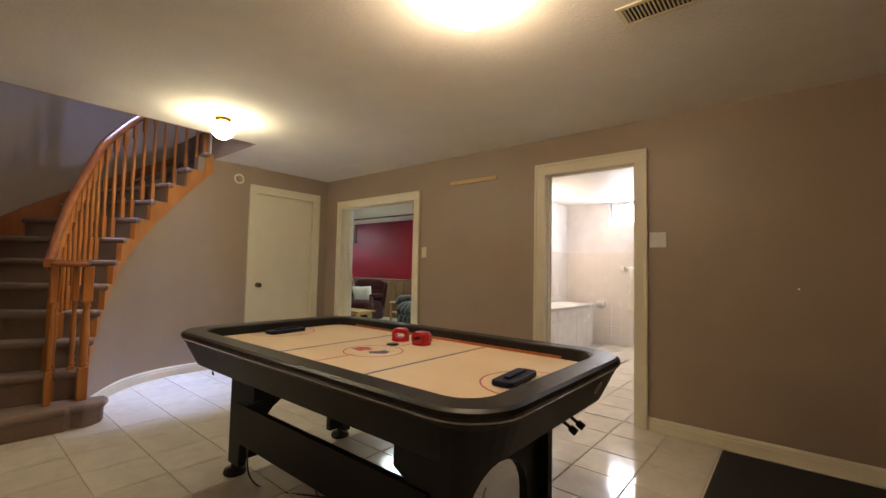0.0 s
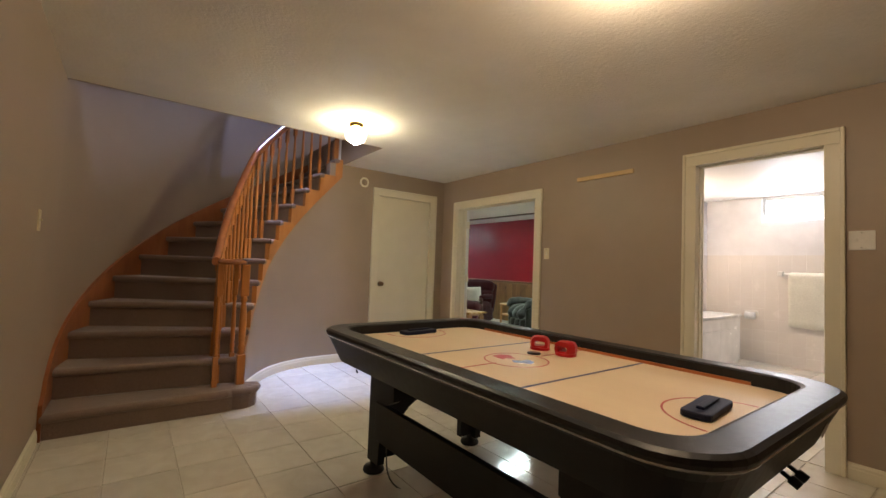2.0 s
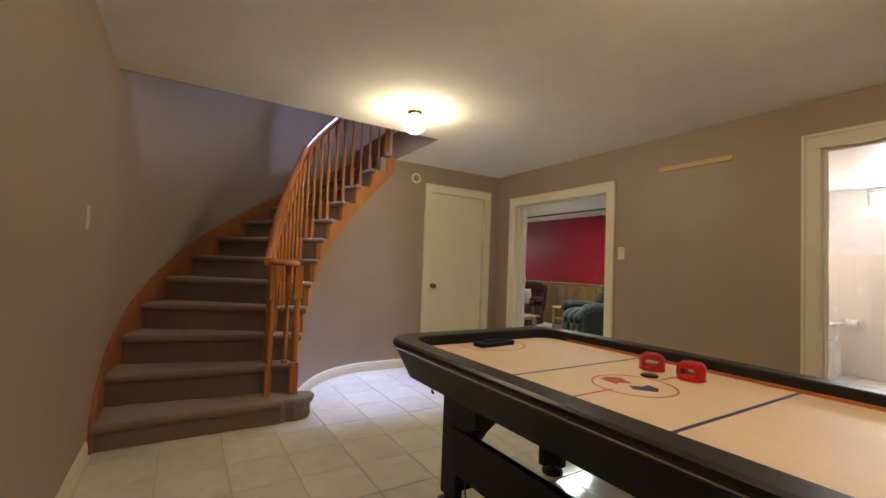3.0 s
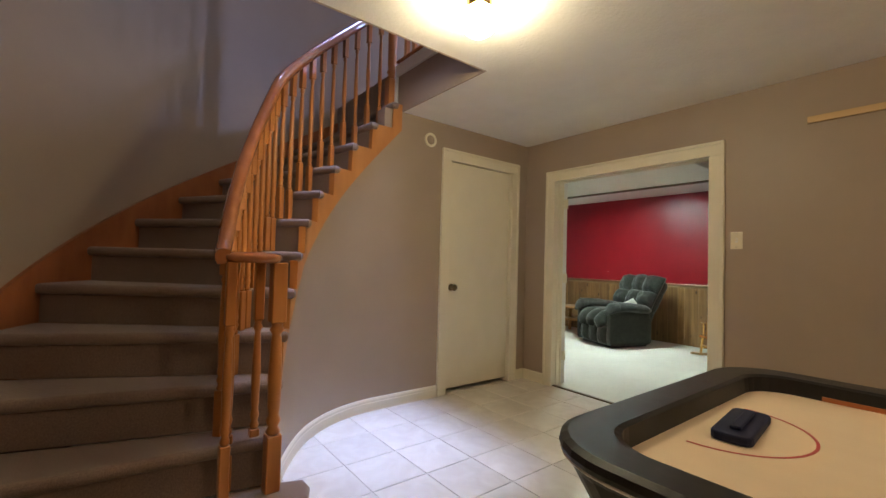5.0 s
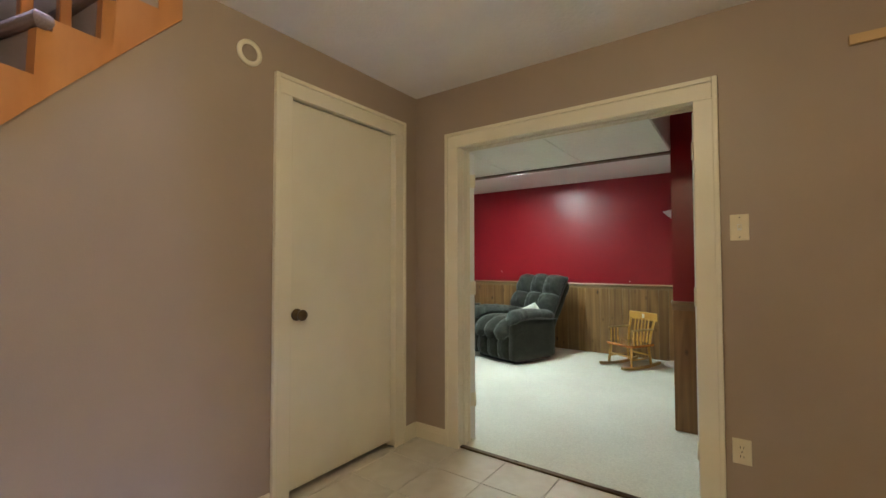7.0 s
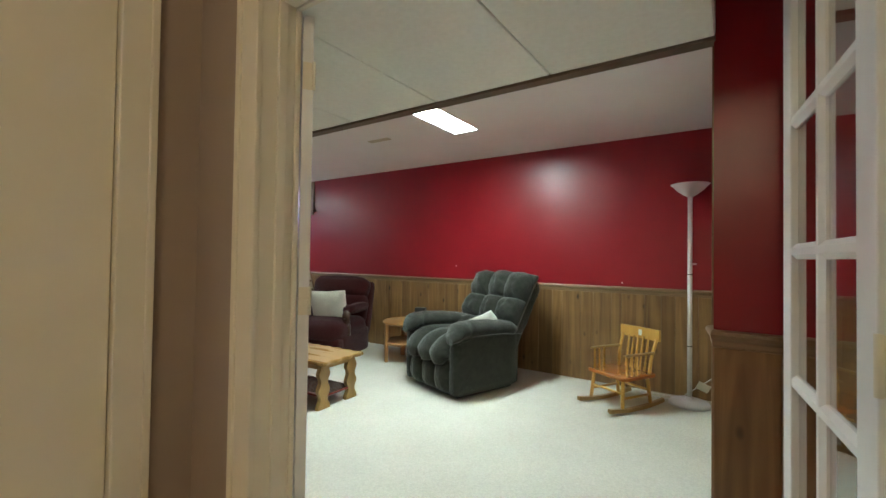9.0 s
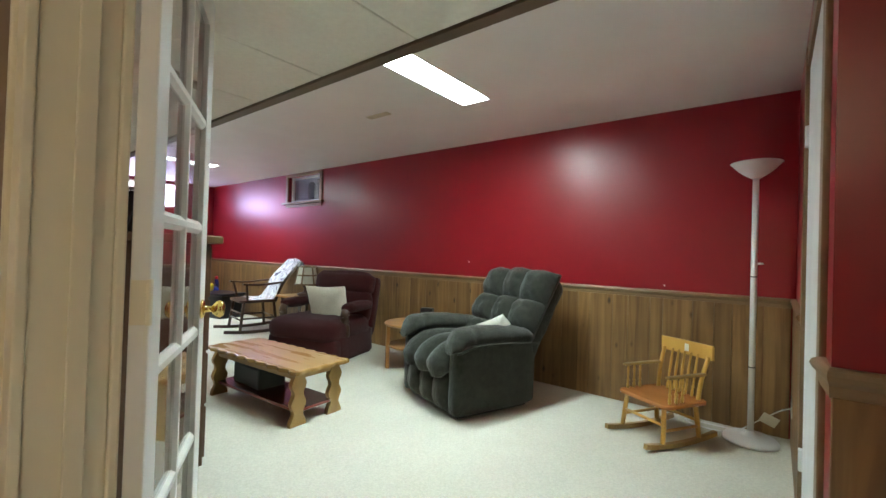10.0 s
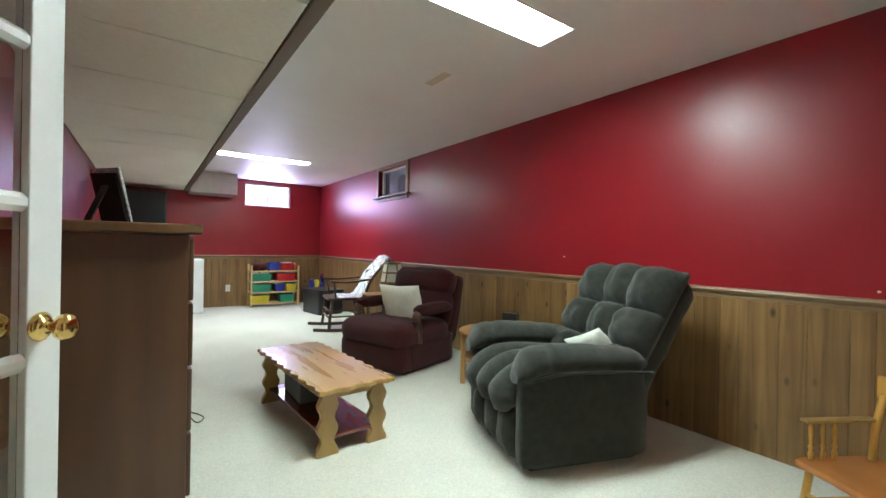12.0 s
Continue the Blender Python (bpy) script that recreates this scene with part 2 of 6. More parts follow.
def thing(name, at, label, category, group="", turn=0.0):
    """An Empty at a thing's base, which takes its parts."""
    ob = new(name)
    ob.empty_display_size = 0.1
    ob.matrix_basis = pose(*at, 0, 0, turn)
    return tagged(ob, label, category, group)


def part(name, bm, material, parent, label=""):
    ob = new(name, mesh_of(name, bm, material))
    ob.parent = parent
    return tagged(ob, label)


def soft(bm, lo, hi, r, cuts=8, puff=0.0, mat4=None, seedv=0, rough=0.0):
    """A rounded cushion-like block."""
    t = bmesh.new()
    bmesh.ops.create_cube(t, size=2)
    bmesh.ops.subdivide_edges(t, edges=t.edges[:], cuts=cuts, use_grid_fill=True)
    c = Vector([(a + b) / 2 for a, b in zip(lo, hi)])
    d = Vector([abs(b - a) / 2 for a, b in zip(lo, hi)])
    for v in t.verts:
        q = Vector((v.co.x * d.x, v.co.y * d.y, v.co.z * d.z))
        inner = Vector([max(-(d[i] - min(r, d[i] * 0.98)), min(d[i] - min(r, d[i] * 0.98), q[i])) for i in range(3)])
        off = q - inner
        if off.length > 1e-6:
            q = inner + Vector([off[i] for i in range(3)]).normalized() * min(r, max(abs(off[i]) for i in range(3)))
        u = v.co
        bulge = puff * (1 - u.x * u.x) * (1 - u.y * u.y) + puff * (1 - u.x * u.x) * (1 - u.z * u.z) + puff * (1 - u.y * u.y) * (1 - u.z * u.z)
        q += v.co.normalized() * bulge
        if rough:
            q += v.co.normalized() * rough * noise.noise((q + c) * 9 + Vector((seedv, 0, 0)))
        v.co = c + q
    for f in t.faces:
        f.smooth = True
    if mat4:
        t.transform(mat4)
    merge(bm, t)
    return bm


# ---- the plan ----
YA, YB = 3.36, 3.48            # the two faces of the wall between hall and family room
XC = -5.0                     # hall wall with the closed door
HC = 2.39                      # hall ceiling
YL = -0.62                     # wall at the foot of the stairs
XE = 2.6                       # far end of the hall
RED_Y, REC_E, REC_W = 6.87, -3.525, -12.29
DROP, RC = 2.03, 2.32           # dropped and main ceiling of the family room
BEAM_Y, ALX = 4.55, -3.53      # beam under the ceiling edge; end of the alcove wall
CX, CY, RW = -4.07, 1.65, 0.93  # centre and radius of the curved stair wall
OPX, OPY = -4.02, 1.82         # edges of the stairwell opening
RD0, RD1, RDH = -4.64, -3.28, 1.985
BD0, BD1, BDH = -1.64, -0.865, 2.065
CD0, CD1, CDH = 2.33, 3.13, 2.08
BATH_N, BATH_W, BATH_E, BATH_C = 7.05, -3.0, -0.5, 2.36


def wall_along_x(bm, x0, x1, y0, y1, z0, z1, holes):
    """A wall along x, cut by holes (x0, x1, z0, z1)."""
    x = x0
    for a, b, c, d in sorted(holes):
        box(bm, (x, y0, z0), (a, y1, z1))
        if c > z0:
            box(bm, (a, y0, z0), (b, y1, c))
        if d < z1:
            box(bm, (a, y0, d), (b, y1, z1))
        x = b
    box(bm, (x, y0, z0), (x1, y1, z1))
    return bm


def wall_along_y(bm, y0, y1, x0, x1, z0, z1, holes):
    y = y0
    for a, b, c, d in sorted(holes):
        box(bm, (x0, y, z0), (x1, a, z1))
        if c > z0:
            box(bm, (x0, a, z0), (x1, b, c))
        if d < z1:
            box(bm, (x0, a, d), (x1, b, z1))
        y = b
    box(bm, (x0, y, z0), (x1, y1, z1))
    return bm


# hall side and family room side of the dividing wall: two skins with their own paint
YM = 3.42
bm = wall_along_x(bm_new(), XC - 0.1, XE, YA, YM, 0, HC, [(RD0 - 0.02, RD1 + 0.02, 0, RDH + 0.02), (BD0 - 0.02, BD1 + 0.02, 0, BDH + 0.02)])
structure("wall_north", bm, M_TAUPE, "taupe painted wall with two doorways", "wall")
bm = wall_along_x(bm_new(), REC_W - 0.42, BATH_W - 0.12, YM, YB, 0, 2.45, [(RD0 - 0.02, RD1 + 0.02, 0, RDH + 0.02)])
structure("wall_family_south", bm, M_RED, "red painted wall round the french doors", "wall")
bm = wall_along_x(bm_new(), BATH_W - 0.12, BATH_E + 0.1, YM, YB, 0, 2.45, [(BD0 - 0.02, BD1 + 0.02, 0, BDH + 0.02)])
structure("wall_bath_south", bm, M_BATHWALL, "white painted bathroom wall round the doorway", "wall")
bm = wall_along_y(bm_new(), CY + 0.001, YA, XC - 0.12, XC, 0, HC, [(CD0 - 0.02, CD1 + 0.02, 0, CDH + 0.02)])
structure("wall_west", bm, M_TAUPE, "taupe painted wall with a closed door", "wall")
# near-black panel: the shade in the gap below the door, put in as colour
box(b2 := bm_new(), (XC - 0.16, CD0 - 0.02, 0), (XC - 0.125, CD1 + 0.02, CDH + 0.02))
structure("wall_closet_back", b2, M_DARK, "near-black panel painted for the shade behind the closed door", "wall")

# curved wall below the stairs: a quarter ring, its top follows the flight


A7, R2 = 36.8, 2.5            # where the tight upper bend meets the wide lower one
C2X, C2Y = CX + (R2 - RW) * math.sin(radians(A7)), CY + (R2 - RW) * math.cos(radians(A7))
RO = CY - YL


def tz(n):
    """Top of tread n."""
    return 0.165 + 0.2075 * (n - 1)


def inner(n, r=RW, z=0.0):
    """Plan of the inner side of the flight at step n, r from the centre of the upper bend."""
    if n >= 7:
        a = A7 + 11.55 * (n - 7)
        if a > 90:
            return Vector((CX - r, CY + radians(a - 90) * r, z))
        return Vector((CX - r * math.sin(radians(a)), CY - r * math.cos(radians(a)), z))
    a = radians(A7 - 3.1 * (7 - n))
    q = r + R2 - RW
    return Vector((C2X - q * math.sin(a), C2Y - q * math.cos(a), z))


def ring(a, r, z):
    a = radians(a)
    return Vector((CX - r * math.sin(a), CY - r * math.cos(a), z))


def skin(bm, rows, lo_smooth=(0,)):
    """Joins four-point rows into a strip wall; the smooth face keeps vertices of its own, so that its shading stays clean."""
    n = len(rows[0])
    for j in range(n):
        strip = [(bm.verts.new(r[j]), bm.verts.new(r[(j + 1) % n])) for r in rows]
        for (a0, a1), (b0, b1) in zip(strip, strip[1:]):
            bm.faces.new((a0, a1, b1, b0)).smooth = j in lo_smooth
    bm.faces.new([bm.verts.new(v) for v in rows[0][::-1]])
    bm.faces.new([bm.verts.new(v) for v in rows[-1]])


bm = bm_new()
rows_ = []
for i in range(61):
    n = 1.7 + (11.62 - 1.7) * i / 60
    z = min(HC, max(0.06, tz(n) - 0.27))
    rows_.append([inner(n, r, zz) for r, zz in ((RW, 0), (RW, z), (RW + 0.08, z), (RW + 0.08, 0))])
skin(bm, rows_)
structure("wall_curved", bm, M_TAUPE, "curved taupe wall below the staircase", "wall")

# outer stairwell wall: straight, then curved round the flight, two storeys high
UP = 5.0
bm = bm_new()
box(bm, (CX, YL - 0.1, 0), (XE, YL, HC))
structure("wall_south", bm, M_TAUPE, "taupe painted wall beside the staircase", "wall")
bm = bm_new()
pts = [ring(95 * i / 40, RO, 0) for i in range(41)]
pts.append(Vector((pts[-1].x, 3.3, 0)))
rows_ = []
for i, p in enumerate(pts):
    d = Vector((p.x - CX, p.y - CY, 0)).normalized() if i < 41 else Vector((-1, 0, 0))
    rows_.append([p, p + Vector((0, 0, UP)), p + d * 0.1 + Vector((0, 0, UP)), p + d * 0.1])
skin(bm, rows_)
structure("wall_stairwell", bm, M_TAUPE, "tall curved taupe wall of the stairwell", "wall")

# hall floor slab and far walls
structure("floor_bed", box(bm_new(), (-7.0, -1.0, -0.12), (XE + 0.1, YM, -0.006)), M_GROUT, "grout bed of the tiled hall floor", "floor")
structure("floor_bath", box(bm_new(), (BATH_W - 0.1, YM, -0.12), (BATH_E + 0.1, BATH_N + 0.1, -0.006)), M_GROUT, "grout bed of the tiled bathroom floor", "floor")
structure("floor_carpet", box(bm_new(), (REC_W - 0.42, YM, -0.12), (BATH_W - 0.12, RED_Y + 0.25, 0.004)), M_CARPET, "cream berber carpet over the family room", "floor")
structure("wall_east", box(bm_new(), (XE, YL - 0.1, 0), (XE + 0.1, YM, HC)), M_TAUPE, "plain taupe end wall of the hall", "wall")

# hall ceiling, with the opening of the stairwell, and the upper storey round it
bm = bm_new()
box(bm, (OPX, YL - 0.1, HC), (XE + 0.1, YM, HC + 0.12))
box(bm, (-7.0, OPY, HC), (OPX, YM, HC + 0.12))
structure("ceiling_hall", bm, M_CEIL, "cream stippled ceiling of the hall", "ceiling")
bm = bm_new()
box(bm, (-5.08, OPY - 0.012, HC - 0.002), (OPX + 0.012, OPY, 2.70))
box(bm, (OPX, YL, HC - 0.002), (OPX + 0.012, OPY - 0.012, 2.70))
structure("wall_opening_edge", bm, M_TAUPE, "taupe face of the stairwell opening", "wall")
bm = bm_new()
box(bm, (OPX + 0.012, YL - 0.1, HC + 0.12), (-1.5, 5.0, 2.78))
box(bm, (-7.0, OPY, HC + 0.12), (OPX + 0.012, 5.0, 2.78))
structure("floor_upper", bm, M_STAIRCARPET, "carpeted floor of the upper storey", "floor")
bm = bm_new()
for lo, hi in (((-7.2, YL - 0.1), (-5.0, 5.1)), ((-4.4, YL - 0.1), (-1.4, 5.1)), ((-5.0, YL - 0.1), (-4.4, 1.15)), ((-5.0, 1.75), (-4.4, 5.1))):
    box(bm, (*lo, UP), (*hi, UP + 0.1))
structure("ceiling_upper", bm, M_CEIL2, "white ceiling above the stairwell", "ceiling")
bm = bm_new()
box(bm, (OPX, YL - 0.1, 2.78), (-1.5, YL, UP))
box(bm, (-1.5, YL - 0.1, 2.78), (-1.4, 5.1, UP))
structure("wall_upper", bm, M_TAUPE, "taupe wall of the upper storey", "wall")
bm = wall_along_x(bm_new(), -7.2, -1.5, 5.0, 5.1, 2.78, UP, [(-3.0, -2.2, 3.9, 4.8)])
structure("wall_upper_north", bm, M_BATHWALL, "white upper wall with a window opening", "wall")
# unseen west opening, added to hold a fill light for the upper ceiling
structure("wall_upper_west", wall_along_y(bm_new(), 1.0, 5.0, -7.2, -7.1, 2.78, UP, [(3.0, 4.6, 3.6, 4.8)]), M_BATHWALL, "white west wall of the upper storey with an opening added for fill light", "wall")

# family room shell
bm = wall_along_x(bm_new(), REC_W - 0.1, REC_E + 0.1, RED_Y, RED_Y + 0.12, 0, 2.45, [(-9.64, -8.82, 1.875, 2.27)])
structure("wall_red_north", bm, M_RED, "long satin red wall above wood panelling", "wall")
bm = wall_along_y(bm_new(), YM, RED_Y, REC_W - 0.12, REC_W, 0, 2.45, [(5.455, 6.275, 1.84, 2.268)])
structure("wall_red_west", bm, M_RED, "red end wall with a bright basement window", "wall")
bm = wall_along_y(bm_new(), BEAM_Y + 0.092, RED_Y, REC_E, REC_E + 0.12, 0, 2.45, [(4.76, 5.70, 0, 2.05)])
structure("wall_red_east", bm, M_RED, "red wall with a white door", "wall")
bm = box(bm_new(), (ALX, BEAM_Y - 0.032, 0), (BATH_W - 0.12, BEAM_Y + 0.09, 2.45))
structure("wall_alcove", bm, M_RED, "dark red return wall of the door alcove", "wall")
structure("wall_alcove_east", box(bm_new(), (BATH_W - 0.12, YB, 0), (BATH_W - 0.002, BATH_N + 0.1, 2.45)), M_RED, "red wall between alcove and bathroom", "wall")
# unseen end wall, near-black so the space behind the door stays dark
structure("wall_store_north", box(bm_new(), (REC_E + 0.125, RED_Y + 0.15, 0), (BATH_W - 0.12, RED_Y + 0.27, 2.45)), M_DARK, "unseen wall painted near-black for the shade behind the white door", "wall")
LIGHTS = ((-10.17, -9.92, 4.70, 5.93), (-5.57, -5.32, 4.68, 5.875))   # recesses of the two fluorescent lights
bm = bm_new()
x = REC_W - 0.1
for x0, x1, y0, y1 in LIGHTS:
    box(bm, (x, BEAM_Y - 0.08, RC), (x0, RED_Y + 0.1, RC + 0.1))
    box(bm, (x0, BEAM_Y - 0.08, RC), (x1, y0, RC + 0.1))
    box(bm, (x0, y1, RC), (x1, RED_Y + 0.1, RC + 0.1))
    x = x1
box(bm, (x, BEAM_Y - 0.08, RC), (REC_E, RED_Y + 0.1, RC + 0.1))
structure("ceiling_family", bm, M_CEIL2, "smooth off-white ceiling of the family room", "ceiling")
structure("ceiling_alcove", box(bm_new(), (REC_E, YM, 2.40), (BATH_W - 0.12, BEAM_Y, 2.45)), M_CEIL2, "white ceiling of the door alcove", "ceiling")
# dropped ceiling of long panels with grooves
bm = bm_new()
box(bm, (REC_W - 0.36, YM, DROP + 0.012), (REC_E, BEAM_Y - 0.05, RC))
x = REC_E
while x > REC_W - 0.33:
    x2 = max(REC_W - 0.33, x - 0.64)
    box(bm, (x2 + 0.003, YB + 0.003, DROP), (x - 0.003, BEAM_Y - 0.053, DROP + 0.013), 0.003, 1)
    x -= 0.64
structure("ceiling_dropped", bm, M_TILECEIL, "dropped ceiling of off-white panels", "ceiling")
bm = bm_new()
box(bm, (REC_W - 0.33, BEAM_Y - 0.05, DROP - 0.012), (REC_E, BEAM_Y + 0.012, DROP + 0.01), 0.003)
box(bm, (REC_W - 0.33, BEAM_Y - 0.03, DROP + 0.01), (REC_E, BEAM_Y, RC + 0.02))
structure("trim_beam", bm, M_BEAM, "brown wooden trim along the dropped ceiling", "trim")
bm = box(bm_new(), (REC_W, BEAM_Y + 0.014, 1.965), (-11.75, 5.25, RC - 0.003), 0.004)
structure("trim_duct_box", bm, mat("greyish_box_paint", (0.52, 0.45, 0.42), None, 0.6, 8, 0.2, 60, blotch=0.1), "boxed-in duct under the ceiling", "duct box")

# bathroom shell
structure("wall_bath_north", wall_along_x(bm_new(), BATH_W - 0.1, BATH_E + 0.1, BATH_N, BATH_N + 0.12, 0, 2.45, [(-2.28, -1.60, 2.0, 2.34)]), M_BATHWALL, "white bathroom wall with a small window", "wall")
structure("wall_bath_west", box(bm_new(), (BATH_W - 0.002, YB, 0), (BATH_W, BATH_N, 2.45)), M_BATHWALL, "white bathroom side wall", "wall")
structure("wall_bath_east", box(bm_new(), (BATH_E, YB, 0), (BATH_E + 0.1, BATH_N, 2.45)), M_BATHWALL, "white bathroom side wall", "wall")
structure("ceiling_bath", box(bm_new(), (BATH_W, YM, BATH_C), (BATH_E + 0.1, BATH_N + 0.1, BATH_C + 0.1)), M_CEIL2, "white bathroom ceiling", "ceiling")
# ---- lamps ----
def globe_lamp(x, y, col, power):
    th = thing("ceiling_lamp", (x, y, HC), "glowing frosted globe lamp on a brass ceiling base", "lamp", "hall lamps")
    part("base", lathe(bm_new(), [(0, 0), (0.062, 0), (0.066, -0.012), (0.05, -0.03), (0.042, -0.05), (0, -0.05)], 24), M_BRASS, th, "brass base")
    prof = [(0.045, -0.045), (0.075, -0.062), (0.088, -0.09), (0.086, -0.115), (0.07, -0.145), (0.045, -0.165), (0.02, -0.176), (0, -0.178)]
    part("globe", lathe(bm_new(), prof, 24), glow("lamp_globe_glass", col, power), th, "lit frosted glass globe")


globe_lamp(-0.95, 1.25, (1.0, 0.75, 0.50), 116)
globe_lamp(-3.50, 1.29, (1.0, 0.86, 0.56), 112)


def troffer(x0, x1, y0, y1):
    """A recessed fluorescent light: white box in the ceiling, thin rim, glowing diffuser."""
    th = thing("ceiling_light", ((x0 + x1) / 2, (y0 + y1) / 2, RC), "lit recessed fluorescent ceiling light", "lamp", "fluorescent lights")
    w, l = (x1 - x0) / 2, (y1 - y0) / 2
    for s in (1, -1):
        part("side", box(bm_new(), (s * (w - 0.003) - 0.003, -l, -0.004), (s * (w - 0.003) + 0.003, l, 0.07), 0.001), M_WHITE, th)
        part("end_cap", box(bm_new(), (-w + 0.006, s * (l - 0.003) - 0.003, -0.004), (w - 0.006, s * (l - 0.003) + 0.003, 0.07), 0.001), M_WHITE, th)
    part("housing", box(bm_new(), (-w, -l, 0.071), (w, l, 0.085)), M_WHITE, th)
    part("diffuser", box(bm_new(), (-w + 0.007, -l + 0.007, 0.034), (w - 0.007, l - 0.007, 0.042), 0.002), glow("fluorescent_diffuser", (0.80, 1.0, 0.99), LAMP_F), th, "glowing ribbed diffuser")


LAMP_F = 87
for spot in LIGHTS:
    troffer(*spot)

# daylight: lamps standing in window openings for the sky, save one added fill
def daylight(name, m, sx, sy, power, col, spread=180):
    l = bpy.data.lights.new(name, "AREA")
    l.shape, l.size, l.size_y, l.energy, l.color = "RECTANGLE", sx, sy, power, col
    l.spread = radians(spread)
    ob = new(name, l)
    ob.matrix_basis = m


daylight("daylight_skylight", look((-4.7, 1.45, 5.06), (-4.45, 1.40, 0)), 0.5, 0.5, 11.5, (0.45, 0.55, 1.0), 28)
daylight("daylight_landing", look((-2.6, 5.03, 4.35), (-5.4, -0.2, 1.9)), 0.13, 0.15, 50, (0.50, 0.56, 1.0))
# added fill, brightens the upper ceiling behind the landing balusters
daylight("fill_upper", look((-7.08, 3.8, 4.2), (-5.0, 3.6, 4.6)), 1.4, 1.1, 70, (0.80, 0.86, 1.0))
daylight("daylight_bath", look((-1.94, 7.04, 2.17), (-1.94, 5, 1.2)), 0.64, 0.3, 22, (0.92, 0.93, 1.0))
daylight("daylight_family", look((REC_W + 0.02, 5.865, 2.055), (-9, 5.865, 1.7)), 0.76, 0.38, 26, (0.56, 0.52, 1.0))


def backdrop(name, lo, hi, strength, label):
    structure(name, box(bm_new(), lo, hi), glow(name + "_sky", (0.93, 0.95, 1.0), strength), label, "backdrop")


backdrop("backdrop_bath", (-2.6, BATH_N + 0.5, 1.7), (-1.2, BATH_N + 0.51, 2.8), 5, "bright overcast sky outside the bathroom window")
# the upper sheet is an added glow behind the made-up west opening
backdrop("backdrop_upper", (-7.61, 2.0, 3.0), (-7.60, 5.6, 5.4), 4, "unseen glowing sheet added behind the upper west opening")
backdrop("backdrop_west", (REC_W - 0.61, 4.7, 1.4), (REC_W - 0.60, 7.0, 2.9), 3.5, "bright overcast sky outside the end window")


# ---- trim ----
BASE = [(0, 0), (0.016, 0), (0.016, 0.062), (0.013, 0.068), (0.013, 0.082), (0.006, 0.096), (0, 0.098)]


def baseboard(name, path, material, label):
    """Baseboard profile along a floor line; the wall is on the left of the way."""
    structure(name, sweep(bm_new(), path, BASE, smooth=False), material, label, "baseboard")


baseboard("baseboard_north_1", [(RD0 - 0.096, YA, 0), (XC, YA, 0)][::-1], M_CREAM, "cream painted baseboard")
baseboard("baseboard_north_2", [(RD1 + 0.096, YA, 0), (BD0 - 0.096, YA, 0)], M_CREAM, "cream painted baseboard")
baseboard("baseboard_north_3", [(BD1 + 0.096, YA, 0), (XE, YA, 0)], M_CREAM, "cream painted baseboard")
baseboard("baseboard_west_1", [(XC, CD1 + 0.096, 0), (XC, YA - 0.017, 0)], M_CREAM, "cream painted baseboard")
baseboard("baseboard_curved", [inner(1.75 + (11.6 - 1.75) * i / 48, RW, 0) for i in range(49)] + [ Vector((XC, CD0 - 0.096, 0))], M_CREAM, "cream baseboard curving below the staircase")
baseboard("baseboard_south", [(XE, YL, 0), (-3.74, YL, 0)], M_CREAM, "cream painted baseboard")


def casing(name, axis, face, out, a0, a1, top, material, depth, label):
    """Door casing with mitred look, jamb lining and stops. axis x: wall along x at y = face, out: sign towards the viewer."""
    th = thing(name, (0, 0, 0), label, "door frame")
    th["kind"] = "structure"

    def put(nm, lo, hi, bev=0.004):
        (u0, f0, z0), (u1, f1, z1) = lo, hi
        if axis == "x":
            part(nm, box(bm_new(), (u0, min(f0, f1), z0), (u1, max(f0, f1), z1), bev), material, th)
        else:
            part(nm, box(bm_new(), (min(f0, f1), u0, z0), (max(f0, f1), u1, z1), bev), material, th)
    w = 0.09
    for f, o in ((face, out), (face - out * depth, -out)):
        g, gg = f + o * 0.018, f + o * 0.027
        for e0, e1, b0, b1 in ((a0 - w, a0 + 0.006, a0 - w - 0.004, a0 - w + 0.018), (a1 - 0.006, a1 + w, a1 + w - 0.018, a1 + w + 0.004)):
            put("casing", (e0, f, 0), (e1, g, top - 0.006))
            put("casing_edge", (b0, f, 0), (b1, gg, top + w + 0.004))
        put("casing", (a0 - w + 0.018, f, top - 0.006), (a1 + w - 0.018, g, top + w - 0.018))
        put("casing_edge", (a0 - w + 0.018, f, top + w - 0.018), (a1 + w - 0.018, gg, top + w + 0.004))
    put("jamb", (a0 - 0.018, face, 0), (a0, face - out * depth, top))
    put("jamb", (a1, face, 0), (a1 + 0.018, face - out * depth, top))
    put("jamb", (a0 - 0.018, face, top), (a1 + 0.018, face - out * depth, top + 0.018))
    m = face - out * depth * 0.45
    put("stop", (a0, m, 0), (a0 + 0.011, m - out * 0.03, top), 0.002)
    put("stop", (a1 - 0.011, m, 0), (a1, m - out * 0.03, top), 0.002)
    put("stop", (a0 + 0.011, m, top - 0.011), (a1 - 0.011, m - out * 0.03, top), 0.002)
    return th


casing("door_frame_1", "x", YA, -1, RD0, RD1, RDH, M_CREAM, YB - YA, "cream wooden frame of the french doors")
casing("door_frame_2", "x", YA, -1, BD0, BD1, BDH, M_CREAM, YB - YA, "cream wooden frame of the bathroom doorway")
casing("door_frame_3", "y", XC, 1, CD0, CD1, CDH, M_CREAM, 0.12, "cream wooden frame of a closed door")

# closed flush door
door = thing("door_1", (XC - 0.028, CD0 + 0.003, 0.035), "closed cream flush door with a dark knob", "door")
door["kind"] = "structure"
part("slab", box(bm_new(), (-0.036, 0, 0), (0, CD1 - CD0 - 0.006, CDH - 0.04), 0.003), M_CREAM, door)
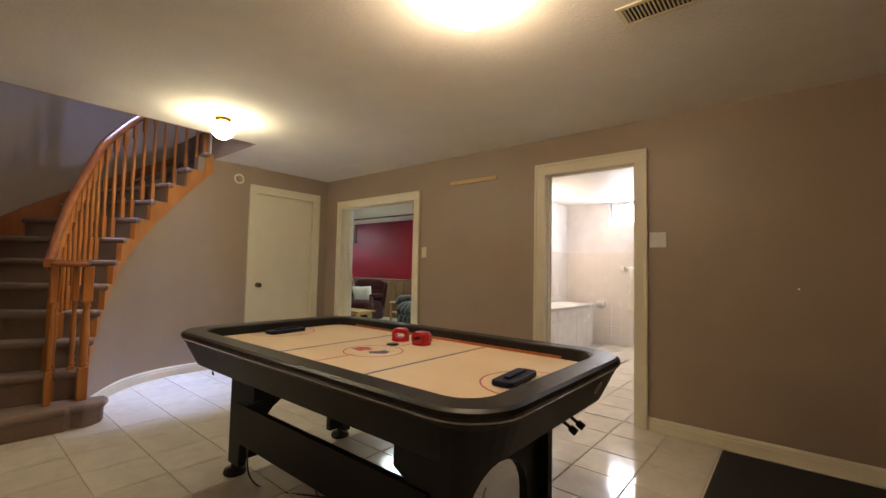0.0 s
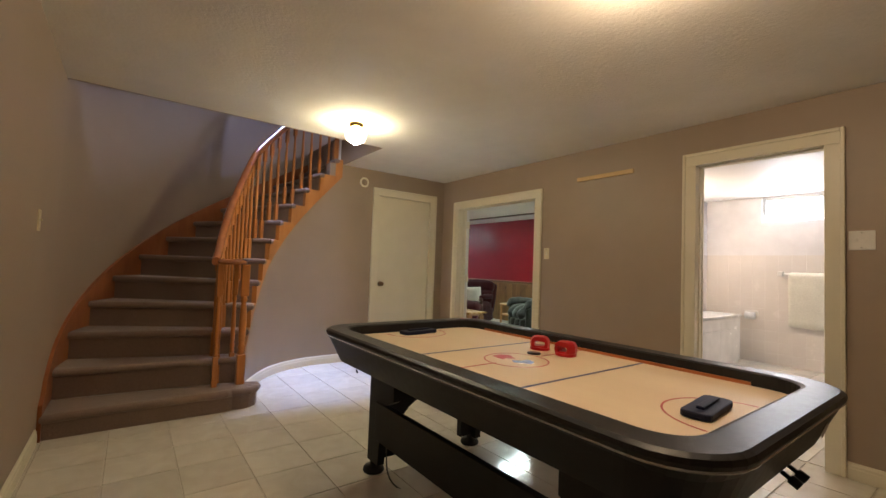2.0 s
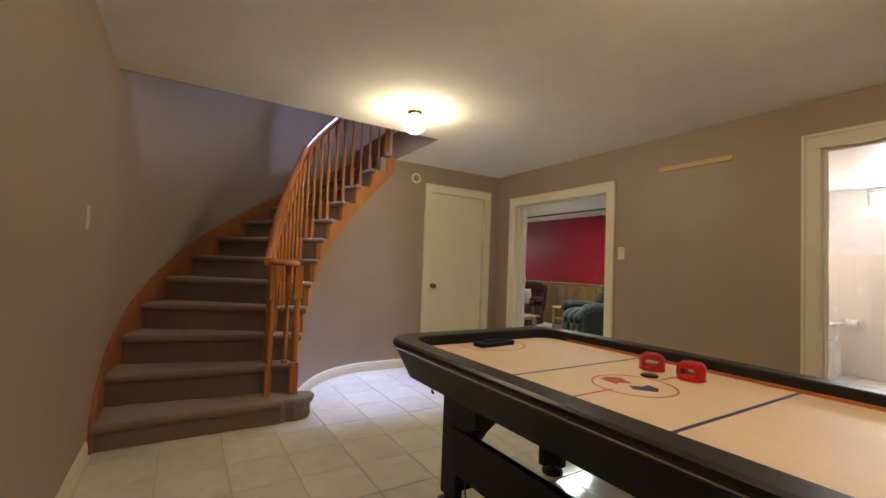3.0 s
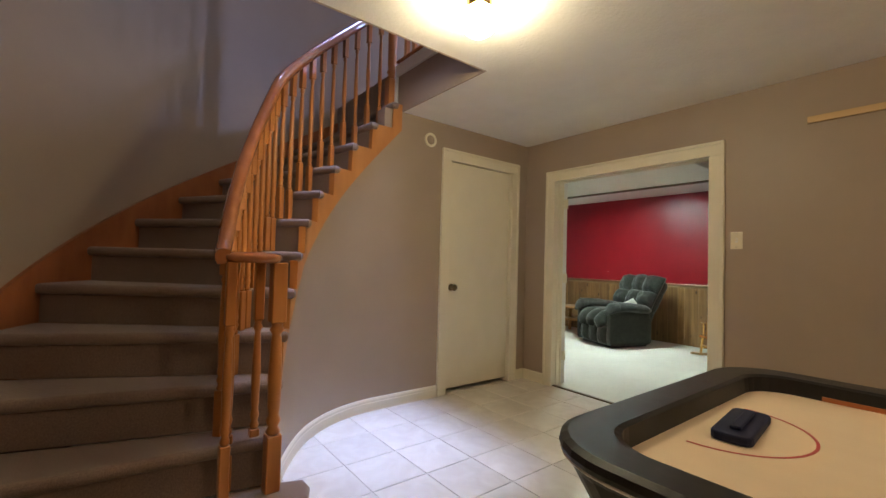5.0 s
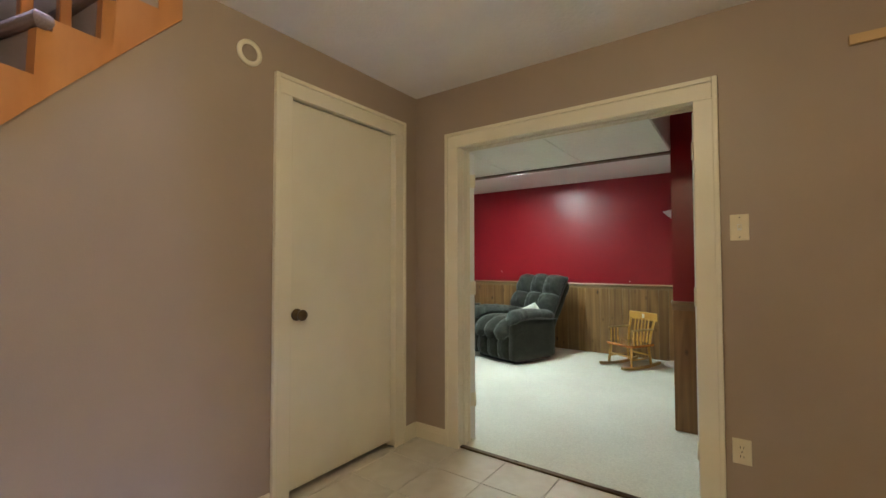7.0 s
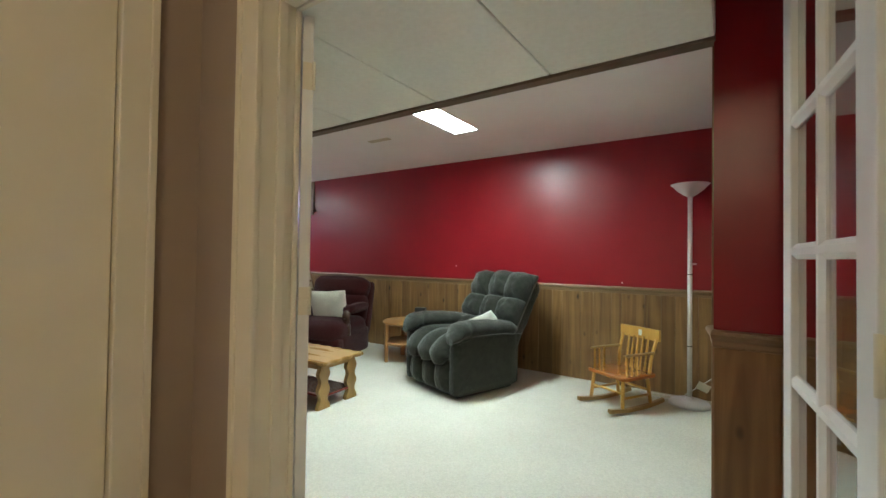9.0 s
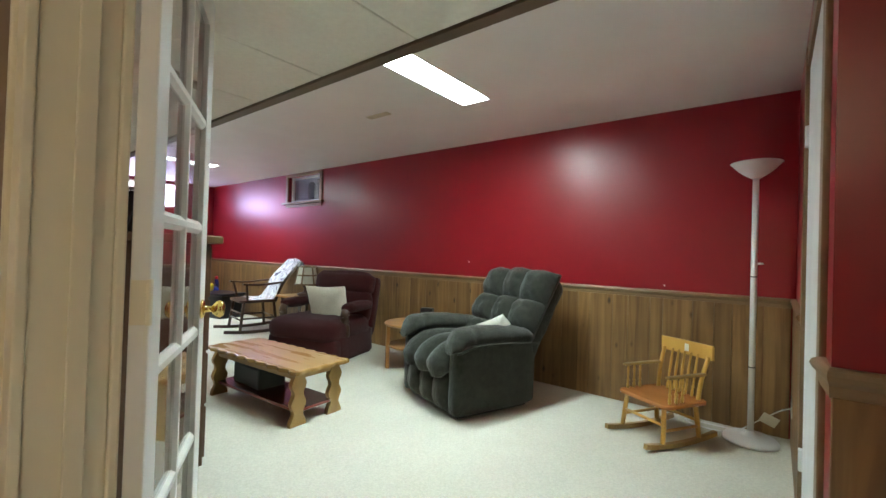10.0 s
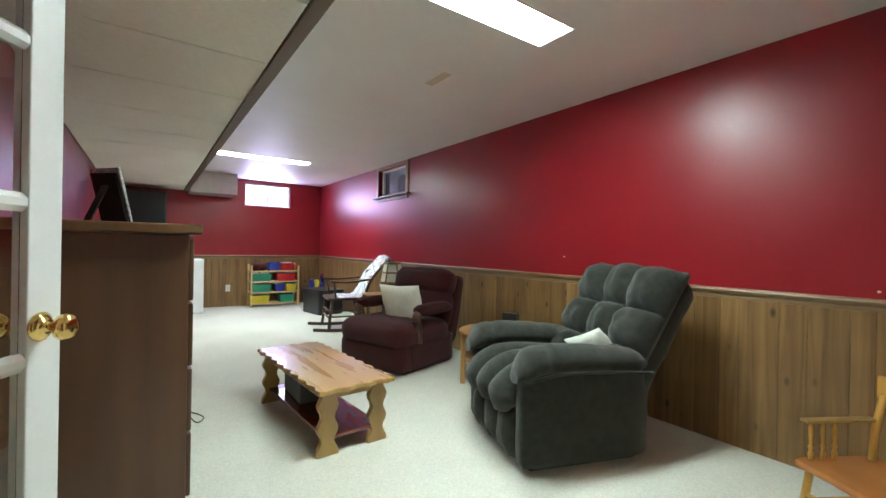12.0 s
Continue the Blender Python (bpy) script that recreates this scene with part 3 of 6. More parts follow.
KNOB = [(0, 0), (0.031, 0), (0.032, 0.004), (0.024, 0.009), (0.011, 0.012), (0.010, 0.03), (0.018, 0.036), (0.027, 0.045), (0.029, 0.055), (0.024, 0.065), (0.012, 0.070), (0, 0.071)]
part("knob", lathe(bm_new(), KNOB, 20, pose(0, 0.065, 0.905, 0, 90, 0)), M_DARKBRASS, door, "aged brass knob")


def french_leaf(x, y, turn, hand, open_label):
    """A glazed door leaf, hinged at its local origin and reaching along +x."""
    W, H, T = 0.628, RDH - 0.02, 0.036
    th = thing("french_door", (x, y, 0.012), open_label, "door", "french doors", turn)
    st, top, bot = 0.085, 0.10, 0.20
    part("stile", box(bm_new(), (0, -T / 2, 0), (st, T / 2, H), 0.003), M_WHITE, th)
    part("stile", box(bm_new(), (W - st, -T / 2, 0), (W, T / 2, H), 0.003), M_WHITE, th)
    part("rail", box(bm_new(), (st, -T / 2 + 0.001, H - top), (W - st, T / 2 - 0.001, H), 0.002), M_WHITE, th)
    part("rail", box(bm_new(), (st, -T / 2 + 0.001, 0), (W - st, T / 2 - 0.001, bot), 0.002), M_WHITE, th)
    n, m = 5, 0.028
    gh = (H - top - bot - (n - 1) * m) / n
    gw = (W - 2 * st - m) / 2
    MUNT = [(-m / 2 - 0.006, -0.006), (-m / 2 - 0.006, 0.006), (-0.008, T / 2 - 0.002), (0.008, T / 2 - 0.002), (m / 2 + 0.006, 0.006), (m / 2 + 0.006, -0.006), (0.008, -T / 2 + 0.002), (-0.008, -T / 2 + 0.002)]
    for k in range(1, n):
        z = bot + k * (gh + m) - m / 2
        part("muntin", sweep(bm_new(), [(st, 0, z), (W - st, 0, z)], [(b, a) for a, b in MUNT], smooth=False), M_WHITE, th)
    part("muntin", sweep(bm_new(), [(W / 2, 0, bot), (W / 2, 0, H - top)], MUNT, smooth=False, up=Vector((0, 1, 0))), M_WHITE, th)
    for k in range(n):
        for c in range(2):
            x0, z0 = st + c * (gw + m), bot + k * (gh + m)
            p = part("pane", box(bm_new(), (x0, -0.002, z0), (x0 + gw, 0.002, z0 + gh)), M_GLASS, th)
            p.visible_shadow = False
    if hand < 0:
        for s in (1, -1):
            part("knob", lathe(bm_new(), KNOB, 20, pose(W - 0.055, s * T / 2, 0.935, -90 * s, 0, 0)), M_BRASS, th, "polished brass knob")
    for z in (0.22, 0.98, 1.72):
        part("hinge", box(bm_new(), (-0.002, -T / 2 + 0.002, z), (0.004, T / 2 - 0.002, z + 0.09), 0.001), M_CREAM, th)
        part("hinge_pin", lathe(bm_new(), [(0, 0), (0.006, 0), (0.006, 0.092), (0, 0.092)], 8, pose(-0.005, hand * T / 2, z)), M_CREAM, th)
    return th


french_leaf(RD0 + 0.008, YB + 0.042, 149.0, -1, "open white french door with ten glass panes")
french_leaf(RD1 - 0.006, YB + 0.03, 95.0, 1, "open white french door folded back beside the wall")
structure("trim_threshold", box(bm_new(), (RD0, YA + 0.01, 0), (RD1, YA + 0.045, 0.012), 0.004), M_DARKBRASS, "narrow metal carpet strip in the doorway", "threshold")

# ---- staircase ----
RI = RW - 0.03


def outer(n, z=0.0, gap=0.012):
    s = 0.355 * (n - 1)
    if s < 0.26:
        return Vector((-3.81 - s, YL + gap, z))
    return ring(math.degrees((s - 0.26) / RO), RO - gap, z)


stair = thing("staircase", (0, 0, 0), "curved oak staircase with brown carpeted treads", "staircase")
for n in range(1, 13):
    m = 6
    ov = 0.11
    if n == 1:
        front = [outer(1 - ov)] + [Vector((-3.785, y, 0)) for y in (-0.3, 0.1, 0.46)]
        c = Vector((-3.945, 0.57, 0))
        front += [c + Vector((0.16 * math.sin(radians(a)), -0.16 * math.cos(radians(a)) * 1.0, 0)) for a in (60, 85, 110, 140, 170, 195)]
        poly = front + [inner(2, RI + 0.03), outer(2)]
    else:
        poly = [outer(n - ov), inner(n - ov * 1.2, RW - 0.035), inner(n + 0.05, RW - 0.035), inner(n + 0.20, RW - 0.035), inner(n + 0.23)] + [inner(n + q) for q in (0.4, 0.6, 0.8, 1.0)] + [outer(n + 1 - (1 + ov) * i / m) for i in range(0, m)]
    part("tread", prism(bm_new(), [(p.x, p.y) for p in poly], tz(n) - 0.056, tz(n), 0.025, seg=4), M_STAIRCARPET, stair, "carpeted tread with a rounded nose")
    if n == 1:
        c = Vector((-3.955, 0.57, 0))
        rp = [outer(1)] + [Vector((-3.815, y, 0)) for y in (-0.3, 0.1, 0.46)] + [c + Vector((0.135 * math.sin(radians(a)), -0.135 * math.cos(radians(a)), 0)) for a in (60, 85, 110, 140, 170)] + [inner(2, RI + 0.05), outer(1.9)]
        part("riser", prism(bm_new(), [(p.x, p.y) for p in rp], 0, tz(1) - 0.05), M_STAIRCARPET, stair)
    else:
        rp = [outer(n), inner(n, RI + 0.02), inner(n + 0.12, RI + 0.02), outer(n + 0.1)]
        part("riser", prism(bm_new(), [(p.x, p.y) for p in rp], tz(n - 1) - 0.002, tz(n) - 0.05), M_STAIRCARPET, stair)
# top riser and landing nose
rp = [outer(13), inner(13, RI), inner(13.3, RI), outer(13.3)]
part("riser", prism(bm_new(), [(p.x, p.y) for p in rp], tz(12), 2.78), M_STAIRCARPET, stair)

# inner stringer: sawtooth oak plate that follows the wall, and outer skirt board
bm = bm_new()
prev = None
for i in range(0, 429):
    n = 1.75 + 10.7 * i / 428
    k = min(12, int(n + 1e-6))
    zt = tz(k) - (0.05 if k == 1 or n - k < 0.23 else 0.006)
    zb = max(0.0, min(HC - 0.01, tz(n) - 0.31 + 0.08 * max(0.0, min(1.0, (8 - n) / 3))))
    cur = [bm.verts.new(inner(n, r, z)) for r, z in ((RW - 0.012, zb), (RW - 0.012, zt), (RW + 0.03, zt), (RW + 0.03, zb))]
    if prev:
        for j in range(4):
            bm.faces.new((prev[j], prev[(j + 1) % 4], cur[(j + 1) % 4], cur[j])).smooth = False
    else:
        bm.faces.new(cur[::-1])
    prev = cur
bm.faces.new(prev)
bmesh.ops.recalc_face_normals(bm, faces=bm.faces[:])
part("stringer", bm, M_OAKPLATE, stair, "orange oak stringer")
bm = bm_new()
prev = None
for i in range(0, 61):
    n = 0.93 + 12.0 * i / 60
    p = outer(n, 0, 0.002)
    q = outer(n, 0, 0.024)
    zt = tz(n) + 0.12 if n > 1.2 else 0.28 + (n - 1.2) * 0.2
    cur = [bm.verts.new(v) for v in (Vector((q.x, q.y, 0 if n < 2 else tz(n - 1) - 0.2)), Vector((q.x, q.y, zt)), Vector((p.x, p.y, zt)), Vector((p.x, p.y, 0 if n < 2 else tz(n - 1) - 0.2)))]
    if prev:
        for j in range(4):
            bm.faces.new((prev[j], prev[(j + 1) % 4], cur[(j + 1) % 4], cur[j]))
    else:
        bm.faces.new(cur[::-1])
    prev = cur
bm.faces.new(prev)
bmesh.ops.recalc_face_normals(bm, faces=bm.faces[:])
part("skirt_board", bm, M_SKIRT, stair, "oak skirt board, coloured darker and redder for shade")

# handrail over the balusters, with a level volute at the foot
def RB(n):
    return 1.10 + 0.045 * max(0.0, min(1.0, (8 - n) / 4))



def rail_z(n):
    return tz(n) + 0.82


rail = [inner(2.3 + 10.2 * i / 60, RB(2.3 + 10.2 * i / 60), rail_z(2.3 + 10.2 * i / 60) + 0.03) for i in range(61)]
SEC = [(-0.030, -0.012), (-0.022, -0.030), (0.022, -0.030), (0.030, -0.012), (0.032, 0.010), (0.020, 0.028), (0.0, 0.034), (-0.020, 0.028), (-0.032, 0.010)]
part("handrail", sweep(bm_new(), rail, SEC), M_RAILWOOD, stair, "dark glossy oak handrail")
VX, VY = -3.98, 0.47
part("volute", lathe(bm_new(), [(0, -0.024), (0.098, -0.022), (0.112, -0.011), (0.114, 0.004), (0.100, 0.018), (0, 0.024)], 36, Matrix.Translation((VX, VY, 1.165))), M_RAILWOOD, stair, "round level end of the handrail")
part("gooseneck", sweep(bm_new(), spline([(VX + 0.02, VY - 0.12, 1.165), (VX - 0.05, VY - 0.115, 1.17), (0.5 * (VX - 0.05 + rail[2].x), 0.5 * (VY - 0.115 + rail[2].y), 0.5 * (1.17 + rail[2].z) - 0.02), tuple(rail[2]), tuple(rail[3])], 8), SEC), M_RAILWOOD, stair)


def baluster_bm(h, w=0.036):
    """A square-ended turned baluster from z = 0 to h."""
    bm = bm_new()
    b, tp = 0.20, 0.17
    box(bm, (-w / 2, -w / 2, 0), (w / 2, w / 2, b), 0.003, 1)
    box(bm, (-w / 2, -w / 2, h - tp), (w / 2, w / 2, h), 0.003, 1)
    q = w / 2
    prof = [(q * 0.7, b), (q * 0.95, b + 0.012), (q * 0.6, b + 0.025), (q * 1.0, b + 0.045), (q * 0.62, b + 0.062), (q * 0.9, b + 0.075), (q * 0.72, b + 0.11), (q * 0.95, b + 0.22), (q * 0.72, h - tp - 0.08), (q * 0.5, h - tp - 0.035), (q * 0.9, h - tp - 0.022), (q * 0.6, h - tp - 0.010), (q * 0.8, h - tp)]
    lathe(bm, prof, 10)
    return bm


bal_me = {}
for n2 in range(4, 25):
    n = n2 / 2
    k = int(n)
    z0 = tz(k)
    z1 = rail_z(n + 0.28) + 0.005
    h = round(z1 - z0, 3)
    key = round(h, 2)
    if key not in bal_me:
        bal_me[key] = mesh_of("baluster", baluster_bm(key), M_OAK)
    ob = new("baluster", bal_me[key])
    ob.parent = stair
    p = inner(n + 0.28, RB(n + 0.28), z0)
    ob.matrix_basis = pose(p.x, p.y, p.z, 0, 0, -30 - 5 * n)


def newel(x, y, z0, h, w, turn=0.0):
    bm = bm_new()
    box(bm, (-w / 2, -w / 2, 0), (w / 2, w / 2, 0.24), 0.004, 1)
    box(bm, (-w / 2, -w / 2, h - 0.26), (w / 2, w / 2, h), 0.004, 1)
    q = w / 2
    lathe(bm, [(q * .75, 0.24), (q, 0.255), (q * .65, 0.275), (q * 1.0, 0.30), (q * .7, 0.325), (q * .85, 0.36), (q * .95, h * 0.5), (q * .72, h - 0.34), (q * .6, h - 0.31), (q, h - 0.29), (q * .7, h - 0.275), (q * .85, h - 0.26)], 14)
    p = part("newel_post", bm, M_OAK, stair, "turned oak newel post")
    p.matrix_basis = pose(x, y, z0, 0, 0, turn)


newel(VX + 0.02, VY + 0.10, tz(1), 1.145 - tz(1), 0.062)
newel(VX + 0.03, VY - 0.09, tz(1), 1.145 - tz(1), 0.040)
newel(VX - 0.08, VY - 0.06, tz(1), 1.145 - tz(1), 0.040)
newel(VX - 0.09, VY + 0.05, tz(1), 1.145 - tz(1), 0.040)
pt = inner(12.3, 1.06)
newel(pt.x, pt.y - 0.02, tz(12), 1.35, 0.085, -5)

# upper landing: white fascia, nosing and railing
bm = bm_new()
box(bm, (-5.10, OPY - 0.03, 2.70), (OPX + 0.03, OPY, 2.80), 0.004)
box(bm, (OPX, YL, 2.70), (OPX + 0.03, OPY - 0.03, 2.80), 0.004)
box(bm, (-5.12, OPY - 0.035, HC + 0.0), (-5.06, OPY - 0.013, 2.70), 0.003)
structure("trim_landing", bm, M_WHITE, "white painted fascia of the upper landing", "trim")
lrail = thing("landing_railing", (0, 0, 2.80), "oak railing with turned balusters on the upper landing", "railing")
part("shoe", box(bm_new(), (-5.05, OPY - 0.05, 0), (OPX + 0.05, OPY + 0.03, 0.018), 0.004), M_RAILWOOD, lrail)
part("handrail", sweep(bm_new(), [(-5.05, OPY - 0.01, 0.86), (OPX, OPY - 0.01, 0.86)], SEC), M_RAILWOOD, lrail)
lb = mesh_of("baluster", baluster_bm(0.82), M_OAK)
for i in range(9):
    ob = new("baluster", lb)
    ob.parent = lrail
    ob.matrix_basis = pose(-4.95 + 0.115 * i, OPY - 0.01, 0.018)

# ---- wall fittings of the hall ----
def plate(name, x, y, z, turn, w, h, material, label, category, kind_):
    th = thing(name, (x, y, z), label, category, "", turn)
    part("cover", box(bm_new(), (-w / 2, -0.006, -h / 2), (w / 2, 0, h / 2), 0.003), material, th)
    cols = 2 if w > 0.1 else 1
    for i in range(cols):
        cx = (i - (cols - 1) / 2) * 0.046
        if kind_ == "switch":
            part("toggle", box(bm_new(), (cx - 0.005, -0.016, -0.004), (cx + 0.005, -0.006, 0.010), 0.002), material, th)
            part("slot", box(bm_new(), (cx - 0.008, -0.0075, -0.014), (cx + 0.008, -0.006, 0.014), 0.001), M_PLATEW, th)
        else:
            for dz in (-0.02, 0.02):
                part("socket", box(bm_new(), (cx - 0.015, -0.008, dz - 0.013), (cx + 0.015, -0.006, dz + 0.013), 0.004), material, th)
                for dx in (-0.006, 0.006):
                    part("slot", box(bm_new(), (cx + dx - 0.0012, -0.009, dz - 0.005), (cx + dx + 0.0012, -0.008, dz + 0.005)), M_DARK, th)
    for dz in (-h * 0.38, h * 0.38) if kind_ == "switch" else (0,):
        part("screw", lathe(bm_new(), [(0, 0), (0.003, 0), (0.003, 0.0015), (0, 0.0015)], 8, pose(0, -0.006, dz, 90, 0, 0)), M_CHROME, th)


plate("light_switch", -3.115, YA, 1.37, 0, 0.072, 0.118, M_PLATE, "ivory single light switch beside the french doors", "switch", "switch")
plate("wall_outlet", -3.125, YA, 0.37, 0, 0.072, 0.112, M_PLATE, "ivory double wall outlet", "outlet", "outlet")
plate("light_switch", -0.70, YA, 1.44, 0, 0.118, 0.118, M_PLATEW, "white double light switch by the bathroom door", "switch", "switch")
plate("light_switch", -3.33, YL, 1.36, 180, 0.072, 0.118, M_PLATE, "ivory light switch by the stairs", "switch", "switch")
solid("wood_strip", box(bm_new(), (-2.74, YA - 0.020, 2.085), (-2.155, YA, 2.125), 0.003), M_RAWWOOD, "bare pine strip fixed to the taupe wall", "wood strip")
vent = thing("wall_vent", (XC, 2.105, 2.215), "round cream vent ring on the wall", "vent")
part("ring", lathe(bm_new(), [(0.040, 0), (0.062, 0), (0.062, 0.008), (0.056, 0.013), (0.044, 0.013), (0.040, 0.008), (0.040, 0)], 28, pose(0, 0, 0, 0, 90, 0)), M_CREAM, vent)
part("centre", lathe(bm_new(), [(0, 0), (0.040, 0), (0.040, 0.003), (0, 0.003)], 28, pose(0, 0, 0, 0, 90, 0)), M_TAUPE, vent)
solid("wall_plug", lathe(bm_new(), [(0, 0), (0.006, 0), (0.007, 0.004), (0.004, 0.008), (0, 0.009)], 10, pose(0.118, YA, 1.102, 90, 0, 0)), M_PLATEW, "small white plastic plug in the taupe wall", "wall plug", "wall plugs")
cv = thing("ceiling_vent", (-0.36, 1.86, HC), "cream louvred air vent in the ceiling", "vent")
bm = bm_new()
for lo, hi in (((-0.16, -0.085), (0.16, -0.062)), ((-0.16, 0.062), (0.16, 0.085)), ((-0.16, -0.062), (-0.137, 0.062)), ((0.137, -0.062), (0.16, 0.062))):
    box(bm, (*lo, -0.008), (*hi, 0), 0.002)
part("frame", bm, M_PLATE, cv)
part("backing", box(bm_new(), (-0.137, -0.062, -0.002), (0.137, 0.062, 0)), M_DARK, cv)
for i in range(16):
    part("slat", box(bm_new(), (-0.132 + i * 0.0172, -0.062, -0.007), (-0.126 + i * 0.0172, 0.062, -0.002)), M_PLATE, cv)

solid("floor_mat", box(bm_new(), (-0.29, 2.35, 0.002), (1.15, 3.27, 0.016), 0.006), M_MAT, "black rubber mat on the tiled floor", "mat")

# ---- air hockey table ----
tb = thing("air_hockey_table", (-1.60, 1.35, 0), "black air hockey table with a pale birch playfield", "game table")
TL, TW = 1.10, 0.62


def rrect(l, w, r, n=7):
    pts = []
    for cx, cy, a0 in ((l - r, w - r, 0), (-l + r, w - r, 90), (-l + r, -w + r, 180), (l - r, -w + r, 270)):
        for i in range(n + 1):
            a = radians(a0 + 90 * i / n)
            pts.append((cx + r * math.cos(a), cy + r * math.sin(a)))
    return pts


def frame_ring(bm, levels):
    """A closed loop of faces through outlines (points, z), the last joined to the first."""
    rings = [[bm.verts.new((x, y, z)) for x, y in pts] for pts, z in levels]
    n = len(rings[0])
    for a, b in zip(rings, rings[1:] + rings[:1]):
        for i in range(n):
            bm.faces.new((a[i], a[(i + 1) % n], b[(i + 1) % n], b[i])).smooth = False
    bmesh.ops.recalc_face_normals(bm, faces=bm.faces[:])
    return bm


o = lambda d, r: rrect(TL - d, TW - d, r)
part("apron", frame_ring(bm_new(), [(o(0.012, 0.19), 0.765), (o(0.075, 0.17), 0.62), (o(0.095, 0.16), 0.62), (o(0.11, 0.12), 0.765)]), M_BLACK, tb, "sloping black laminate side")
part("rail_cap", frame_ring(bm_new(), [(o(0.004, 0.195), 0.772), (o(0.0, 0.2), 0.782), (o(0.004, 0.195), 0.795), (o(0.018, 0.185), 0.803), (o(0.105, 0.125), 0.803), (o(0.118, 0.12), 0.797), (o(0.122, 0.115), 0.742), (o(0.118, 0.115), 0.735), (o(0.03, 0.17), 0.735)]), M_BLACKTRIM, tb, "black padded top rail")
part("trim_strip", frame_ring(bm_new(), [(o(0.006, 0.193), 0.764), (o(0.003, 0.197), 0.768), (o(0.006, 0.193), 0.772), (o(0.016, 0.187), 0.770)]), M_CHROME, tb, "bright strip below the rail")
part("playfield", prism(bm_new(), o(0.12, 0.115), 0.70, 0.748), M_FIELD, tb, "pale glossy birch playfield")
part("bottom_board", prism(bm_new(), o(0.10, 0.15), 0.63, 0.645), M_BLACK, tb)
for s in (1, -1):
    part("rail_line", box(bm_new(), (-0.80, s * (TW - 0.1235) - 0.0015, 0.749), (0.80, s * (TW - 0.1235) + 0.0015, 0.763)), M_ORANGE, tb, "orange line along the rail")
for dx in (-0.31, 0.35):
    part("blue_line", box(bm_new(), (dx - 0.007, -TW + 0.125, 0.7482), (dx + 0.007, TW - 0.125, 0.7488)), M_BLUE, tb)
part("centre_line", box(bm_new(), (-0.005, -TW + 0.125, 0.7482), (0.005, -0.16, 0.7488)), M_REDPRINT, tb)
part("centre_line", box(bm_new(), (-0.005, 0.16, 0.7482), (0.005, TW - 0.125, 0.7488)), M_REDPRINT, tb)


def flat_ring(r0, r1, a0, a1, cx, cy, n=36):
    bm = bm_new()
    ps = []
    for i in range(n + 1):
        a = radians(a0 + (a1 - a0) * i / n)
        ps.append([bm.verts.new((cx + r * math.cos(a), cy + r * math.sin(a), z)) for r, z in ((r0, 0.7482), (r1, 0.7482), (r1, 0.7488), (r0, 0.7488))])
    for a, b in zip(ps, ps[1:]):
        for j in range(4):
            bm.faces.new((a[j], a[(j + 1) % 4], b[(j + 1) % 4], b[j]))
    bmesh.ops.recalc_face_normals(bm, faces=bm.faces[:])
    return bm


part("centre_circle", flat_ring(0.150, 0.157, 0, 360, 0.0, -0.025), M_REDPRINT, tb)
part("goal_arc", flat_ring(0.20, 0.207, 90, 270, 0.92, -0.02), M_REDPRINT, tb)
part("goal_arc", flat_ring(0.20, 0.207, -90, 90, -0.92, -0.02), M_REDPRINT, tb)
part("red_emblem", prism(bm_new(), [(-0.12, -0.07), (-0.035, -0.08), (-0.05, -0.045), (-0.02, -0.01), (-0.095, 0.025), (-0.13, -0.015)], 0.7482, 0.7490), M_REDPRINT, tb)
part("blue_emblem", prism(bm_new(), [(0.0, -0.055), (0.035, -0.08), (0.10, -0.03), (0.08, 0.015), (0.025, 0.03), (0.03, -0.015)], 0.7482, 0.7490), M_BLUE, tb)
# end panels with an arch, corner legs, feet and stretcher
for s in (1, -1):
    bm = bm_new()
    xs = s * 0.74
    arch = [(0.34, 0.08), (0.34, 0.63), (-0.34, 0.63), (-0.34, 0.08), (-0.24, 0.08)]
    arch += [(-0.24 * math.cos(radians(a)), 0.20 + 0.20 * math.sin(radians(a))) for a in range(0, 181, 15)]
    arch += [(0.24, 0.08)]
    prism(bm, arch, -0.02, 0.02, mat4=Matrix.Translation((xs, 0, 0)) @ Matrix(((0, 0, 1, 0), (1, 0, 0, 0), (0, 1, 0, 0), (0, 0, 0, 1))))
    part("end_panel", bm, M_BLACK, tb, "black end panel with an arched opening")
    for v in (1, -1):
        bm = bm_new()
        prism(bm, [(-0.07, 0.06), (0.05, 0.06), (0.07, 0.30), (0.12, 0.41), (0.20, 0.45), (0.20, 0.63), (-0.07, 0.63)], -0.022, 0.022, mat4=Matrix.Translation((xs, v * 0.362, 0)) @ Matrix(((-s, 0, 0, 0), (0, 0, 1, 0), (0, 1, 0, 0), (0, 0, 0, 1))))
        part("leg", bm, M_BLACK, tb)
        part("foot", lathe(bm_new(), [(0, 0), (0.058, 0), (0.062, 0.010), (0.055, 0.028), (0.022, 0.036), (0.020, 0.062), (0, 0.062)], 20, Matrix.Translation((xs + s * 0.03, v * 0.362, 0))), M_BLACKTRIM, tb, "round black levelling foot")
part("stretcher", box(bm_new(), (-0.72, -0.395, 0.20), (0.72, -0.36, 0.41), 0.004), M_BLACK, tb)
for dy in (0.10, 0.17):
    part("goal_knob", lathe(bm_new(), [(0, 0), (0.007, 0), (0.007, 0.03), (0.014, 0.033), (0.014, 0.06), (0, 0.061)], 12, pose(TL - 0.09, dy - 0.05, 0.612, 0, 120, 0)), M_BLACKTRIM, tb)
